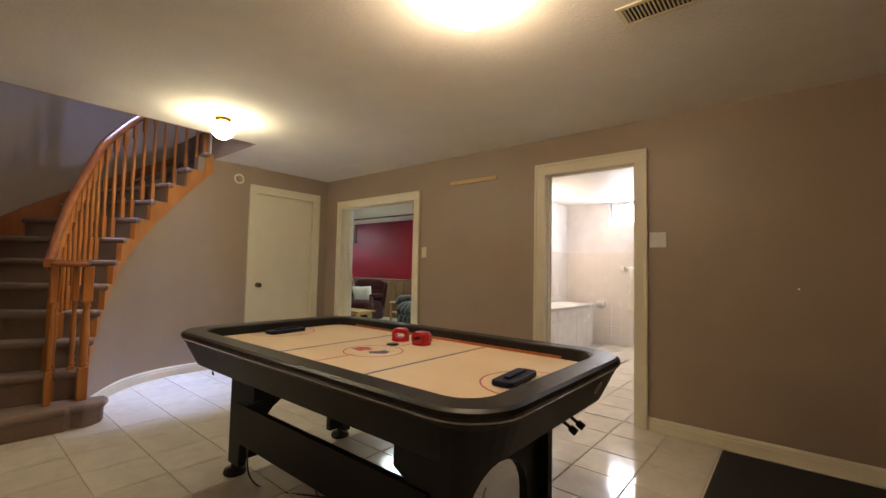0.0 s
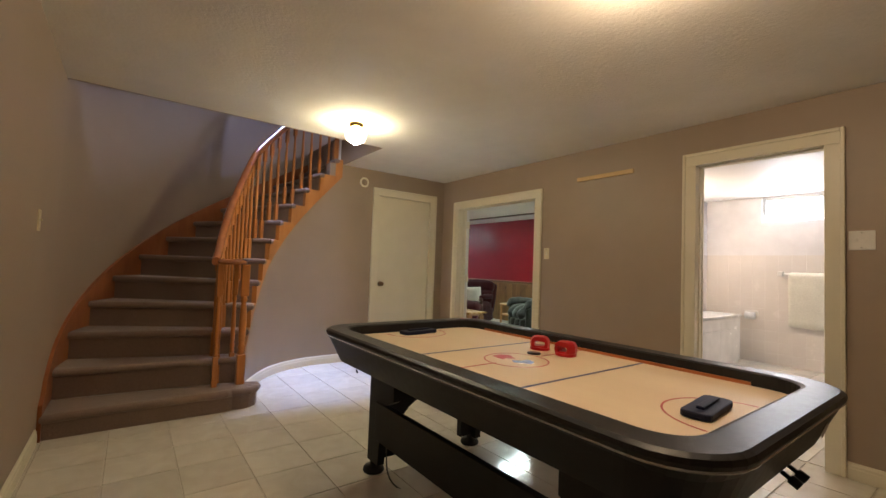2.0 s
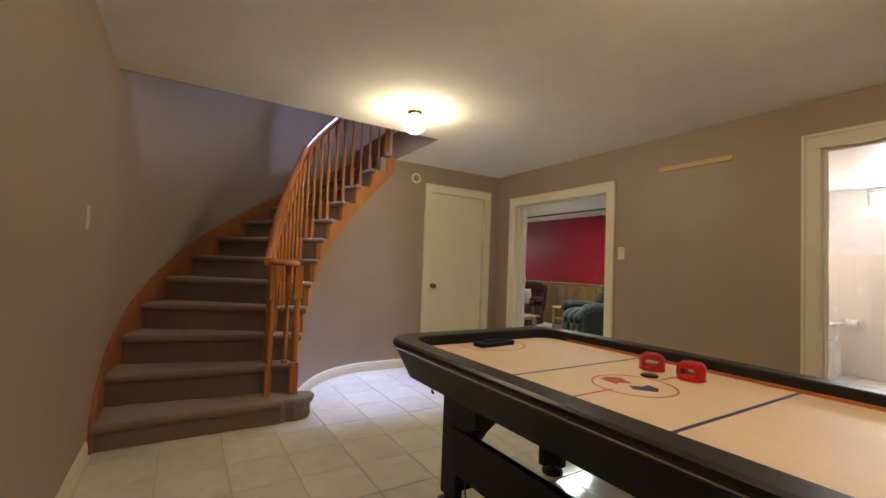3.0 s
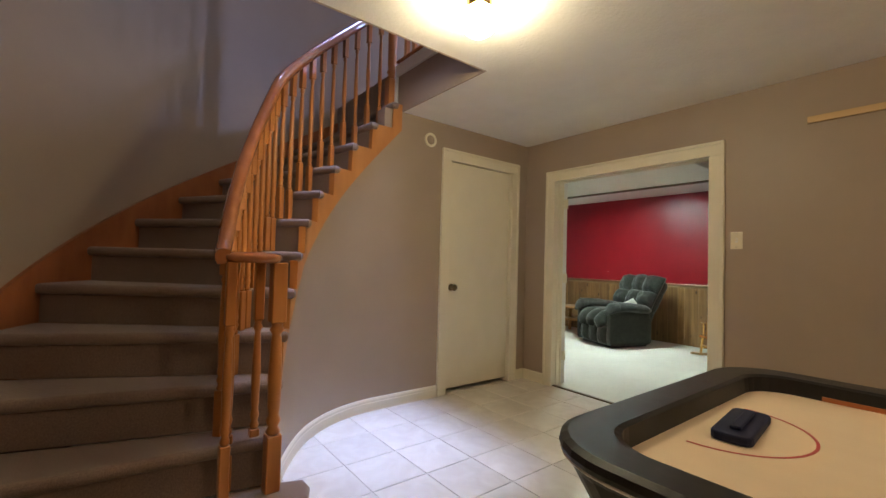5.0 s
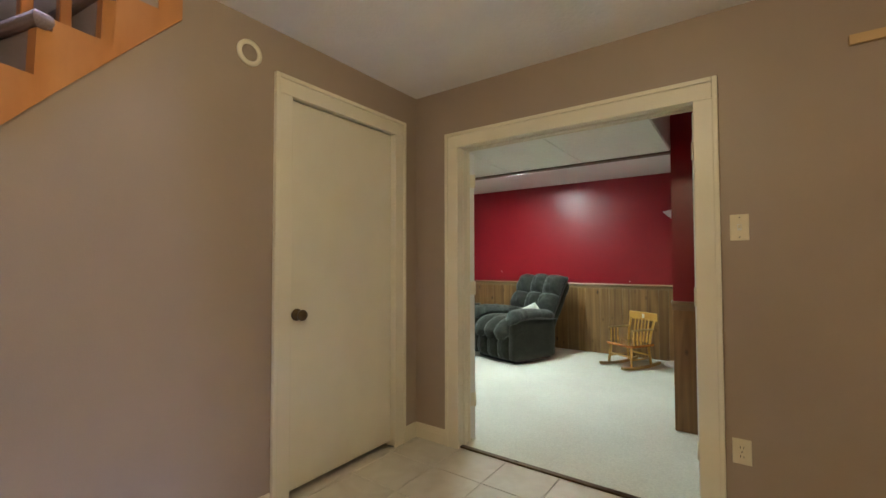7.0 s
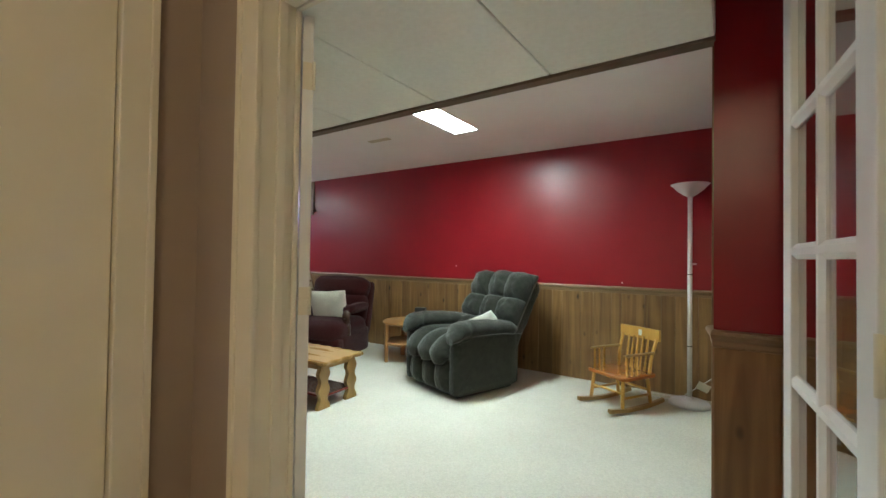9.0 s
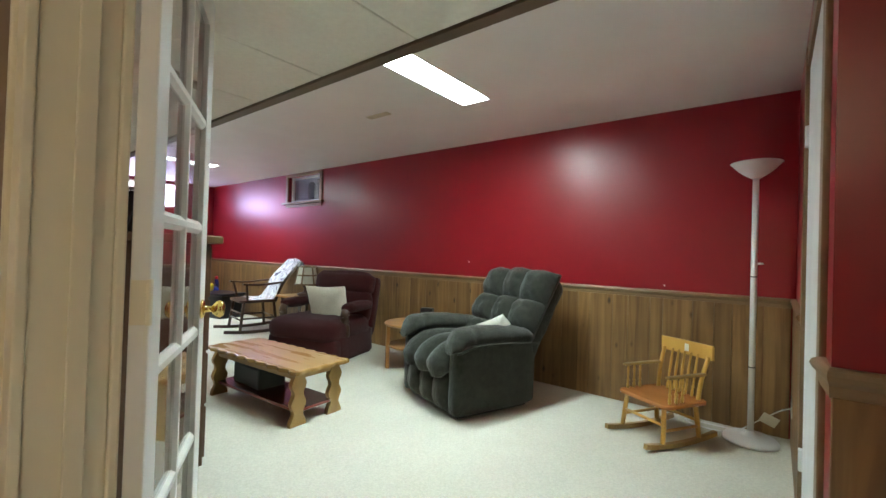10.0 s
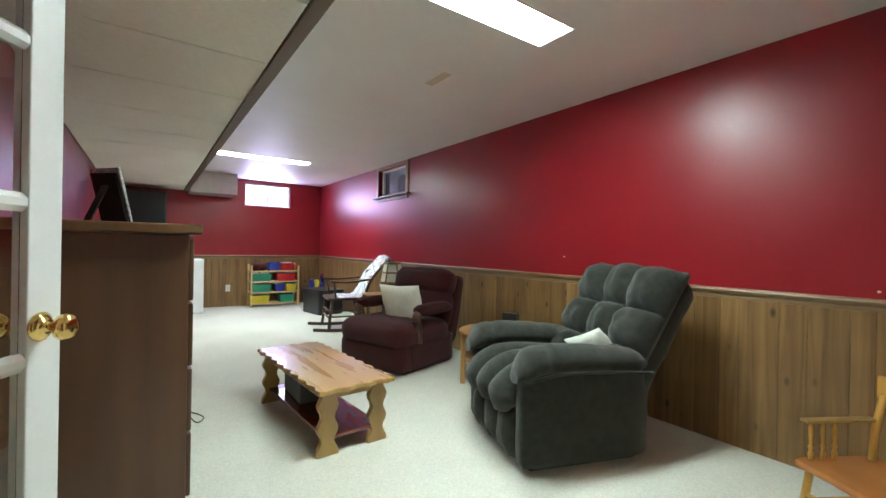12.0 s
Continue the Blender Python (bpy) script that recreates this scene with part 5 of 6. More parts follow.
for sx in (1, -1):
    part("apron", box(bm_new(), (sx * (L2 - 0.075) - 0.014, -W2 + 0.075, 0.305), (sx * (L2 - 0.075) + 0.014, W2 - 0.075, 0.348), 0.002), M_TABLELEG, ct)
    for sy in (1, -1):
        prof = [(0.047 + 0.012 * math.sin(k * 1.25 + 0.6), 0.348 * k / 14) for k in range(15)]
        prof[0], prof[1] = (0.062, 0.0), (0.060, 0.025)
        loop = [(a, z) for a, z in prof] + [(-a, z) for a, z in prof[::-1]]
        mm = Matrix.Translation((sx * (L2 - 0.075), sy * (W2 - 0.075), 0)) @ Matrix(((0, 0, 1, 0), (1, 0, 0, 0), (0, 1, 0, 0), (0, 0, 0, 1)))
        part("leg", prism(bm_new(), loop, -0.019, 0.019, 0.003, mm), M_TABLELEG, ct, "flat wavy-edged leg")
part("shelf", box(bm_new(), (-L2 + 0.06, -W2 + 0.06, 0.085), (L2 - 0.06, W2 - 0.06, 0.105), 0.003), M_SHELFRED, ct, "glossy reddish lower shelf")
solid("storage_box", box(bm_new(), (-6.96, 4.83, 0.110), (-6.58, 5.05, 0.26), 0.01), mat("dark_green_plastic", (0.035, 0.05, 0.045), None, 0.45, 8, 0.05, 60), "dark green box on the coffee table shelf", "box")

# round side table with a small radio
M_OAKLT = mat("light_oak", (0.46, 0.235, 0.08), (0.35, 0.165, 0.05), 0.35, 9, 0.05, 50, stretch=(1, 1, 0.2), coat=0.2)
sd = thing("side_table", (-6.494, 6.409, 0.004), "round light oak side table with a lower shelf", "side table")
part("tabletop", lathe(bm_new(), [(0, 0.395), (0.265, 0.395), (0.275, 0.402), (0.275, 0.414), (0.265, 0.42), (0, 0.42)], 40), M_OAKLT, sd)
part("shelf", lathe(bm_new(), [(0, 0.20), (0.24, 0.20), (0.245, 0.206), (0.24, 0.216), (0, 0.216)], 36), M_OAKLT, sd)
for a in (55, 145, 235, 325):
    part("leg", box(bm_new(), (0.225, -0.022, 0), (0.26, 0.022, 0.405), 0.006, mat4=pose(0, 0, 0, 0, 0, a)), M_OAKLT, sd)
sd.scale = (1.08, 1.08, 1.08)
rd = thing("radio", (-6.407, 6.504, 0.459), "small black radio with silver buttons on the side table", "radio", "", 20)
part("case", box(bm_new(), (-0.055, -0.035, 0), (0.055, 0.035, 0.115), 0.010), M_BLACKPLASTIC, rd)
rd.scale = (1.15, 1.15, 1.25)
for i in range(3):
    part("button", lathe(bm_new(), [(0, 0), (0.008, 0), (0.008, 0.004), (0, 0.004)], 10, pose(-0.03 + 0.03 * i, -0.035, 0.045, 90, 0, 0)), M_LAMPWHITE, rd)

# small child's rocking chair
kc = thing("child_rocking_chair", (-4.212, 6.330, 0.004), "small yellow pine rocking chair with an amber seat", "rocking chair", "", 150)
for s in (1, -1):
    arc = [(s * 0.155, y, 0.012 + 0.30 * (y - 0.02) ** 2) for y in [-0.28 + 0.56 * i / 16 for i in range(17)]]
    part("rocker", sweep(bm_new(), arc, [(-0.013, -0.012), (0.013, -0.012), (0.013, 0.016), (-0.013, 0.016)], smooth=False), M_TABLELEG, kc, "curved rocker")
    for y, yb in ((0.13, 0.15), (-0.12, -0.14)):
        part("leg", tube(bm_new(), [(s * 0.155, yb, 0.03), (s * 0.15, (y + yb) / 2, 0.12), (s * 0.14, y, 0.235)], 0.014, 10), M_PINE, kc)
    part("back_post", tube(bm_new(), spline([(s * 0.145, -0.135, 0.235), (s * 0.152, -0.155, 0.37), (s * 0.16, -0.20, 0.50)], 6), 0.013, 10), M_PINE, kc)
    part("arm", box(bm_new(), (s * 0.165 - 0.018, -0.165, 0.395), (s * 0.165 + 0.018, 0.14, 0.41), 0.006), M_TABLELEG, kc)
    for y in (0.11, 0.06, 0.01):
        part("arm_spindle", lathe(bm_new(), [(0.007, 0), (0.010, 0.03), (0.006, 0.045), (0.011, 0.055), (0.006, 0.065), (0.009, 0.12), (0.006, 0.15)], 8, pose(s * 0.16, y, 0.247)), M_PINE, kc)
    part("stretcher", tube(bm_new(), [(s * 0.153, 0.14, 0.10), (s * 0.153, -0.13, 0.10)], 0.009, 8), M_PINE, kc)
part("stretcher", tube(bm_new(), [(-0.153, 0.14, 0.13), (0.153, 0.14, 0.13)], 0.009, 8), M_PINE, kc)
part("stretcher", tube(bm_new(), [(-0.153, -0.13, 0.13), (0.153, -0.13, 0.13)], 0.009, 8), M_PINE, kc)
part("seat", prism(bm_new(), [(x, y - 0.005) for x, y in rrect(0.19, 0.175, 0.04, 5)], 0.228, 0.252, 0.008), M_PINESEAT, kc, "glossy amber seat")
for i in range(5):
    x = -0.09 + 0.045 * i
    part("back_spindle", lathe(bm_new(), [(0.007, 0), (0.009, 0.03), (0.006, 0.05), (0.010, 0.062), (0.006, 0.075), (0.009, 0.15), (0.006, 0.26)], 8, pose(x, -0.15, 0.248, 10, 0, 0)), M_PINE, kc)
part("top_rail", sweep(bm_new(), [(x, -0.205 - 0.012 * (1 - (x / 0.19) ** 2), 0.525) for x in [-0.185 + 0.037 * i for i in range(11)]], [(-0.008, -0.042), (0.008, -0.042), (0.008, 0.036), (0.004, 0.044), (-0.004, 0.044), (-0.008, 0.036)], smooth=False), M_PINE, kc, "broad yellow top rail")
kc.scale = (1.03, 1.08, 1.08)
part("sticker", box(bm_new(), (-0.018, -0.2065, 0.505), (0.012, -0.2045, 0.55), 0), M_LAMPWHITE, kc, "small pale picture sticker")

# white torchiere lamp with flex
fl = thing("floor_lamp", (-3.745, 6.648, 0.004), "tall white torchiere floor lamp, switched off", "lamp")
part("base", lathe(bm_new(), [(0, 0), (0.135, 0), (0.137, 0.012), (0.125, 0.026), (0.06, 0.036), (0.024, 0.042), (0.02, 0.06), (0, 0.06)], 40), M_LAMPWHITE, fl)
part("pole", lathe(bm_new(), [(0.016, 0.055), (0.016, 1.52)], 20), M_LAMPWHITE, fl)
for z in (0.42, 0.94):
    part("joint", lathe(bm_new(), [(0.0168, z), (0.0168, z + 0.006)], 20), M_DARK, fl)
part("switch", lathe(bm_new(), [(0, 0), (0.006, 0), (0.006, 0.03), (0, 0.03)], 8, pose(0.015, 0, 1.02, 0, 90, -30)), M_LAMPWHITE, fl)
part("bowl", lathe(bm_new(), [(0.02, 1.51), (0.045, 1.525), (0.085, 1.555), (0.118, 1.592), (0.128, 1.60), (0.124, 1.603), (0.08, 1.565), (0.04, 1.535), (0, 1.53)], 40), M_LAMPWHITE, fl, "shallow white bowl shade")
fl.scale = (1.12, 1.12, 1.13)
bm = tube(bm_new(), spline([(-3.74, 6.77, 0.02), (-3.87, 6.78, 0.012), (-4.13, 6.76, 0.012), (-4.02, 6.68, 0.012), (-3.85, 6.71, 0.016), (-3.70, 6.72, 0.13), (-3.60, 6.66, 0.23), (-3.54, 6.56, 0.29)], 8), 0.004, 6)
solid("lamp_cord", bm, M_LAMPWHITE, "white lamp cord trailing to the outlet", "cord")
solid("cord_tag", box(bm_new(), (-0.05, -0.0008, -0.033), (0.05, 0.0008, 0.033), 0, mat4=pose(-3.65, 6.68, 0.155, 10, 25, 25)), M_CUSHION, "cream paper tag hanging on the lamp cord", "tag")
plate("wall_outlet", REC_E - 0.0165, 6.54, 0.30, -90, 0.075, 0.12, M_PLATEW, "white outlet with the lamp plugged in", "outlet", "outlet")

# tall walnut chest beside the doors with a picture frame on it
dr = thing("chest", (-5.85, 3.485, 0.004), "tall brown walnut chest against the red wall", "chest")
part("body", box(bm_new(), (-0.95, 0.03, 0.06), (0.0, 0.675, 1.165), 0.004), M_WALNUT, dr)
part("plinth", box(bm_new(), (-0.93, 0.05, 0.0), (-0.02, 0.66, 0.06), 0.002), M_WALNUT, dr)
part("top", box(bm_new(), (-1.0, 0.01, 1.165), (0.045, 0.72, 1.205), 0.008), M_WALNUTTOP, dr, "overhanging chest top")
for i in range(4):
    z = 0.09 + i * 0.268
    part("drawer", box(bm_new(), (-0.93, 0.675, z), (-0.02, 0.693, z + 0.255), 0.005), M_WALNUT, dr)
pf = thing("picture_frame", (-6.06, 3.91, 1.209), "silver picture frame on an easel stand, seen from behind", "picture frame", "", 42)
tilt = pose(0, 0, 0, 14, 0, 0)
bm = box(bm_new(), (-0.075, -0.006, 0), (0.075, 0.004, 0.25), 0.002, mat4=tilt)
part("back", bm, M_MAT, pf)
bm = bm_new()
for lo, hi in (((-0.09, -0.012), (-0.065, 0.262)), ((0.065, -0.012), (0.09, 0.262)), ((-0.065, -0.012), (0.065, 0.012)), ((-0.065, 0.238), (0.065, 0.262))):
    box(bm, (lo[0], 0.004, lo[1] + 0.012), (hi[0], 0.018, hi[1] + 0.012), 0.004, mat4=tilt)
part("border", bm, mat("silver_beading", (0.62, 0.62, 0.63), (0.12, 0.12, 0.12), 0.45, 90, 0.8, 120, metal=0.4), pf, "beaded silver border")
pf.scale = (0.85, 0.85, 0.82)
part("easel", box(bm_new(), (-0.02, -0.004, 0), (0.02, 0.004, 0.2), 0.001, mat4=pose(0, -0.132, 0, -24, 0, 0)), M_MAT, pf)
bm = tube(bm_new(), spline([(-6.82, 4.18, 0.01), (-6.90, 4.24, 0.01), (-6.99, 4.22, 0.06), (-7.05, 4.30, 0.01), (-6.95, 4.33, 0.01), (-6.87, 4.27, 0.03), (-7.03, 4.20, 0.14), (-7.17, 4.20, 0.19)], 8), 0.004, 6)
solid("black_cable", bm, M_BLACKPLASTIC, "tangled black cable on the carpet by the chest", "cable")

# full-size dark rocking chair with a knitted blanket
M_BLANKET = bpy.data.materials.new("wavy_knit_blanket")
M_BLANKET.use_nodes = True
nt = M_BLANKET.node_tree
bs = nt.nodes["Principled BSDF"]
tc = nt.nodes.new("ShaderNodeTexCoord")
wv = nt.nodes.new("ShaderNodeTexWave")
wv.wave_type, wv.bands_direction = "BANDS", "X"
wv.inputs["Scale"].default_value, wv.inputs["Distortion"].default_value, wv.inputs["Detail"].default_value = 5.5, 11.0, 0.5
wv.inputs["Detail Scale"].default_value = 2.0
rp2 = nt.nodes.new("ShaderNodeValToRGB")
cr = rp2.color_ramp
cr.elements[0].position, cr.elements[0].color = 0.0, (0.03, 0.02, 0.06, 1)
cr.elements[1].position, cr.elements[1].color = 0.13, (0.42, 0.36, 0.58, 1)
e3 = cr.elements.new(0.24)
e3.color = (0.78, 0.77, 0.80, 1)
nt.links.new(tc.outputs["Object"], wv.inputs[0])
nt.links.new(wv.outputs["Fac"], rp2.inputs[0])
nt.links.new(rp2.outputs[0], bs.inputs["Base Color"])
bs.inputs["Roughness"].default_value = 0.95
RCX, RCY, RCT = -9.40, 6.24, 170.0
rc = thing("rocking_chair", (RCX, RCY, 0.004), "dark wooden rocking chair with a wavy knitted blanket", "rocking chair", "", RCT)
for s in (1, -1):
    arc = [(s * 0.24, y, 0.016 + 0.16 * (y - 0.02) ** 2) for y in [-0.40 + 0.80 * i / 20 for i in range(21)]]
    part("rocker", sweep(bm_new(), arc, [(-0.016, -0.016), (0.016, -0.016), (0.016, 0.020), (-0.016, 0.020)], smooth=False), M_DARKWOOD, rc)
    for y, yb in ((0.18, 0.22), (-0.18, -0.22)):
        part("leg", tube(bm_new(), [(s * 0.24, yb, 0.04), (s * 0.21, y, 0.38)], 0.018, 10), M_DARKWOOD, rc)
    part("back_post", tube(bm_new(), spline([(s * 0.22, -0.20, 0.38), (s * 0.235, -0.29, 0.62), (s * 0.24, -0.50, 0.87)], 6), 0.018, 10), M_DARKWOOD, rc)
    part("arm", sweep(bm_new(), spline([(s * 0.26, -0.29, 0.63), (s * 0.275, 0.0, 0.60), (s * 0.28, 0.22, 0.61)], 6), [(-0.028, -0.01), (0.028, -0.01), (0.028, 0.01), (-0.028, 0.01)], smooth=False), M_DARKWOOD, rc)
    part("arm_support", tube(bm_new(), [(s * 0.22, 0.14, 0.40), (s * 0.27, 0.17, 0.60)], 0.014, 8), M_DARKWOOD, rc)
    part("stretcher", tube(bm_new(), [(s * 0.23, 0.20, 0.18), (s * 0.23, -0.20, 0.18)], 0.011, 8), M_DARKWOOD, rc)
for y, z in ((0.205, 0.16), (0.20, 0.24), (-0.21, 0.18)):
    part("stretcher", tube(bm_new(), [(-0.23, y, z), (0.23, y, z)], 0.011, 8), M_DARKWOOD, rc)
part("seat", prism(bm_new(), rrect(0.25, 0.23, 0.06, 5), 0.375, 0.405, 0.008), M_DARKWOOD, rc)
for i in range(6):
    part("back_spindle", tube(bm_new(), spline([(-0.15 + 0.06 * i, -0.20, 0.40), (-0.15 + 0.06 * i, -0.30, 0.62), (-0.15 + 0.06 * i, -0.475, 0.82)], 5), 0.008, 6), M_DARKWOOD, rc)
part("top_rail", box(bm_new(), (-0.27, -0.012, -0.05), (0.27, 0.012, 0.05), 0.01, mat4=pose(0, -0.49, 0.85, 38, 0, 0)), M_DARKWOOD, rc)
bm = bm_new()
rows_ = []
drape = spline([(0, 0.10, 0.425), (0, -0.12, 0.425), (0, -0.20, 0.48), (0, -0.275, 0.65), (0, -0.455, 0.86), (0, -0.515, 0.925), (0, -0.555, 0.89), (0, -0.56, 0.80)], 6)
for k, p in enumerate(drape):
    row = []
    for i in range(17):
        u = -1 + i / 8
        wob = 0.012 * noise.noise(Vector((u * 3, k * 0.3, 2)))
        row.append((u * (0.215 + 0.01 * math.sin(k * 0.7)), p.y + wob, p.z + wob - 0.015 * u * u))
    rows_.append(row)
for off in (0.0, -0.012):
    g = [[bm.verts.new((x, y + off * 0.3, z + off)) for x, y, z in row] for row in rows_]
    for a, b in zip(g, g[1:]):
        for i in range(16):
            vs = (a[i], a[i + 1], b[i + 1], b[i])
            bm.faces.new(vs if off == 0 else vs[::-1]).smooth = True
bl = solid("knitted_blanket", bm, M_BLANKET, "white and purple wavy knitted blanket over the rocking chair", "blanket")
bl.matrix_basis = pose(RCX, RCY, 0.004, 0, 0, RCT) @ Matrix.Scale(1.09, 4)
rc.scale = (1.09, 1.09, 1.09)

# small end table with a lamp whose shade has wooden slats
et = thing("end_table", (-8.668, 6.559, 0.004), "small wooden end table beside the maroon recliner", "side table")
part("tabletop", box(bm_new(), (-0.26, -0.24, 0.46), (0.26, 0.24, 0.485), 0.006), M_OAKLT, et)
for sx in (1, -1):
    for sy in (1, -1):
        part("leg", tube(bm_new(), [(sx * 0.20, sy * 0.18, 0), (sx * 0.20, sy * 0.18, 0.46)], 0.02, 8), M_DARKWOOD, et)
et.scale = (1.05, 1.05, 1.09)
tl = thing("table_lamp", (-8.628, 6.578, 0.533), "wooden table lamp with a cream slatted shade", "lamp")
part("base", lathe(bm_new(), [(0, 0), (0.11, 0), (0.115, 0.02), (0.09, 0.035), (0.04, 0.05), (0.035, 0.09), (0.055, 0.12), (0.03, 0.15), (0, 0.15)], 24), M_DARKWOOD, tl)
sh = part("shade", lathe(bm_new(), [(0.145, 0.14), (0.10, 0.36), (0.095, 0.36), (0.14, 0.14), (0.145, 0.14)], 6, smooth=False), M_CUSHION, tl, "six-sided cream shade")
for i in range(6):
    a, b = radians(60 * i), radians(60 * i + 60)
    part("slat", tube(bm_new(), [(0.148 * math.cos(a), 0.148 * math.sin(a), 0.135), (0.10 * math.cos(a), 0.10 * math.sin(a), 0.37)], 0.010, 6), M_RAIL, sh)
    for r, z in ((0.148, 0.142), (0.122, 0.255), (0.101, 0.362)):
        part("slat", tube(bm_new(), [(r * math.cos(a), r * math.sin(a), z), (r * math.cos(b), r * math.sin(b), z)], 0.011, 6), M_RAIL, sh)

tl.scale = (1.08, 1.08, 1.08)

# toy rack with coloured bins at the far wall
tr = thing("toy_rack", (-12.084, 5.942, 0.004), "pine toy rack filled with coloured plastic bins", "shelf")
for y in (-0.385, 0.385):
    for x in (-0.14, 0.13):
        part("post", box(bm_new(), (x - 0.014, y - 0.014, 0), (x + 0.014, y + 0.014, 0.70 if x > 0 else 0.72), 0.002), M_RAWWOOD, tr)
    for z in (0.05, 0.24, 0.42, 0.60):
        part("side_bar", box(bm_new(), (-0.126, y - 0.009, z - 0.012), (0.116, y + 0.009, z + 0.012), 0.002), M_RAWWOOD, tr)
for z in (0.05, 0.24, 0.42, 0.60):
    for x in (-0.10, 0.12):
        part("shelf_bar", box(bm_new(), (x - 0.012, -0.376, z - 0.012), (x + 0.012, 0.376, z + 0.012), 0.003), M_RAWWOOD, tr)


tr.scale = (1.065, 1.065, 1.065)


def bin_(y, z, w, c, h=0.13):
    th = thing("toy_bin", (-12.074, 5.942 + (y - 5.58) * 1.065, z * 1.065), c + " plastic toy bin on the pine rack", "bin", "toy bins")
    bm = bm_new()
    rings = []
    for s, zz in ((0.85, 0.0), (1.0, h), (0.95, h), (0.80, 0.012)):
        rings.append([bm.verts.new((x * s, yy * s, zz)) for x, yy in rrect(0.135, w / 2, 0.02, 3)])
    for a, b in zip(rings, rings[1:]):
        for i in range(len(a)):
            bm.faces.new((a[i], a[(i + 1) % len(a)], b[(i + 1) % len(a)], b[i]))
    bm.faces.new(rings[0][::-1])
    bm.faces.new(rings[-1])
    bmesh.ops.recalc_face_normals(bm, faces=bm.faces[:])
    part("tub", bm, M_BINS[c], th)
    bm = bm_new()
    for i in range(7):
        soft(bm, (-0.09 + 0.03 * (i % 4), -w * 0.38 + i * w * 0.11, h * 0.5), (-0.02 + 0.03 * (i % 4), -w * 0.38 + i * w * 0.11 + 0.05, h * 1.12), 0.02, 2, rough=0.012, seedv=i)
    part("toys", bm, (M_LAMPWHITE, M_GREY, M_BINS["blue"], M_CUSHION)[int(w * 97) % 4], th, "small mixed toys")
    th.scale = (1.065, 1.065, 1.065)


for y, z, w, c in ((5.33, 0.064, 0.33, "yellow"), (5.78, 0.064, 0.26, "green"), (5.36, 0.254, 0.33, "green"), (5.66, 0.254, 0.17, "blue"), (5.85, 0.254, 0.19, "yellow"), (5.36, 0.434, 0.33, "green"), (5.76, 0.434, 0.33, "red"), (5.56, 0.614, 0.19, "blue"), (5.77, 0.614, 0.20, "red")):
    bin_(y, z, w, c)
for x, z in ((-6.16, 1.08), (-4.31, 0.965)):
    solid("wall_plug", lathe(bm_new(), [(0, 0), (0.006, 0), (0.007, 0.004), (0.004, 0.008), (0, 0.009)], 10, pose(x, RED_Y, z, 90, 0, 0)), M_PLATEW, "small white plastic plug in the red wall", "wall plug", "wall plugs")
solid("ceiling_plate", box(bm_new(), (-6.44, 5.64, RC - 0.006), (-6.19, 5.705, RC), 0.002), mat("aged_cream_plate", (0.62, 0.56, 0.42), None, 0.6, 8, 0.05, 60), "small aged cream cover plate on the ceiling", "cover plate")
solid("brown_bag", soft(bm_new(), (-12.18, 5.56, 0.655), (-11.97, 5.81, 0.77), 0.05, 6, 0.01, None, 1, 0.02), M_MAROON, "slumped dark brown bag on the toy rack", "bag")
solid("orange_toy", soft(bm_new(), (-12.14, 6.26, 0.655), (-11.97, 6.335, 0.79), 0.03, 4, 0, None, 1, 0.02), mat("orange_plastic", (0.62, 0.16, 0.04), None, 0.4, 6, 0, 60), "orange toy box on the rack", "toy")
tub = thing("storage_tub", (-10.845, 6.449, 0.004), "black plastic storage tub with a lid on the carpet", "storage tub", "", 10)
part("tub", prism(bm_new(), rrect(0.30, 0.22, 0.05, 4), 0, 0.36, 0.01), M_BLACKPLASTIC, tub)
part("lid", prism(bm_new(), rrect(0.32, 0.24, 0.06, 4), 0.36, 0.40, 0.012), M_BLACKPLASTIC, tub)
bin2 = thing("storage_tub", (-11.790, 6.638, 0.004), "dark grey toy tub heaped with bright toys", "storage tub")
part("tub", prism(bm_new(), rrect(0.22, 0.17, 0.05, 4), 0, 0.30, 0.01), M_GREY, bin2)
for i, (dx, dy, dz, c, sx) in enumerate(((-0.02, -0.06, 0.30, "blue", 0.15), (0.06, 0.0, 0.34, "yellow", 0.11), (0.05, 0.10, 0.30, "blue", 0.10), (-0.08, 0.05, 0.30, "red", 0.08))):
    ob = solid("toy", soft(bm_new(), (-sx / 2, -sx / 2, 0), (sx / 2, sx / 2, sx * 1.3), sx * 0.4, 4, 0, None, i, 0.02), M_BINS[c], c + " plastic toy heaped in the grey tub", "toy")
    ob.matrix_basis = pose(-11.79 + dx, 6.64 + dy, dz, 10 * i, 15 - 10 * i, 30 * i)
solid("toy", lathe(bm_new(), [(0, 0), (0.03, 0), (0.035, 0.10), (0.028, 0.16), (0, 0.17)], 12, pose(-11.74, 6.76, 0.42, 20, 25, 0)), M_BINS["blue"], "blue toy blaster sticking out of the tub", "toy")
solid("toy", lathe(bm_new(), [(0, 0), (0.03, 0), (0.03, 0.035), (0, 0.04)], 12, pose(-11.67, 6.71, 0.575, 20, 25, 0)), M_BINS["red"], "red muzzle of a toy", "toy")
wc = thing("white_cabinet", (-11.904, 4.590, 0.004), "low white cabinet at the end wall", "cabinet")
part("body", box(bm_new(), (-0.30, -0.28, 0), (0.28, 0.17, 0.87), 0.006), M_LAMPWHITE, wc)
part("door", box(bm_new(), (0.28, -0.27, 0.02), (0.298, 0.16, 0.855), 0.004), M_LAMPWHITE, wc)
tv = thing("black_cabinet", (-11.960, 3.944, 0.004), "tall dark cabinet in the far corner", "cabinet")
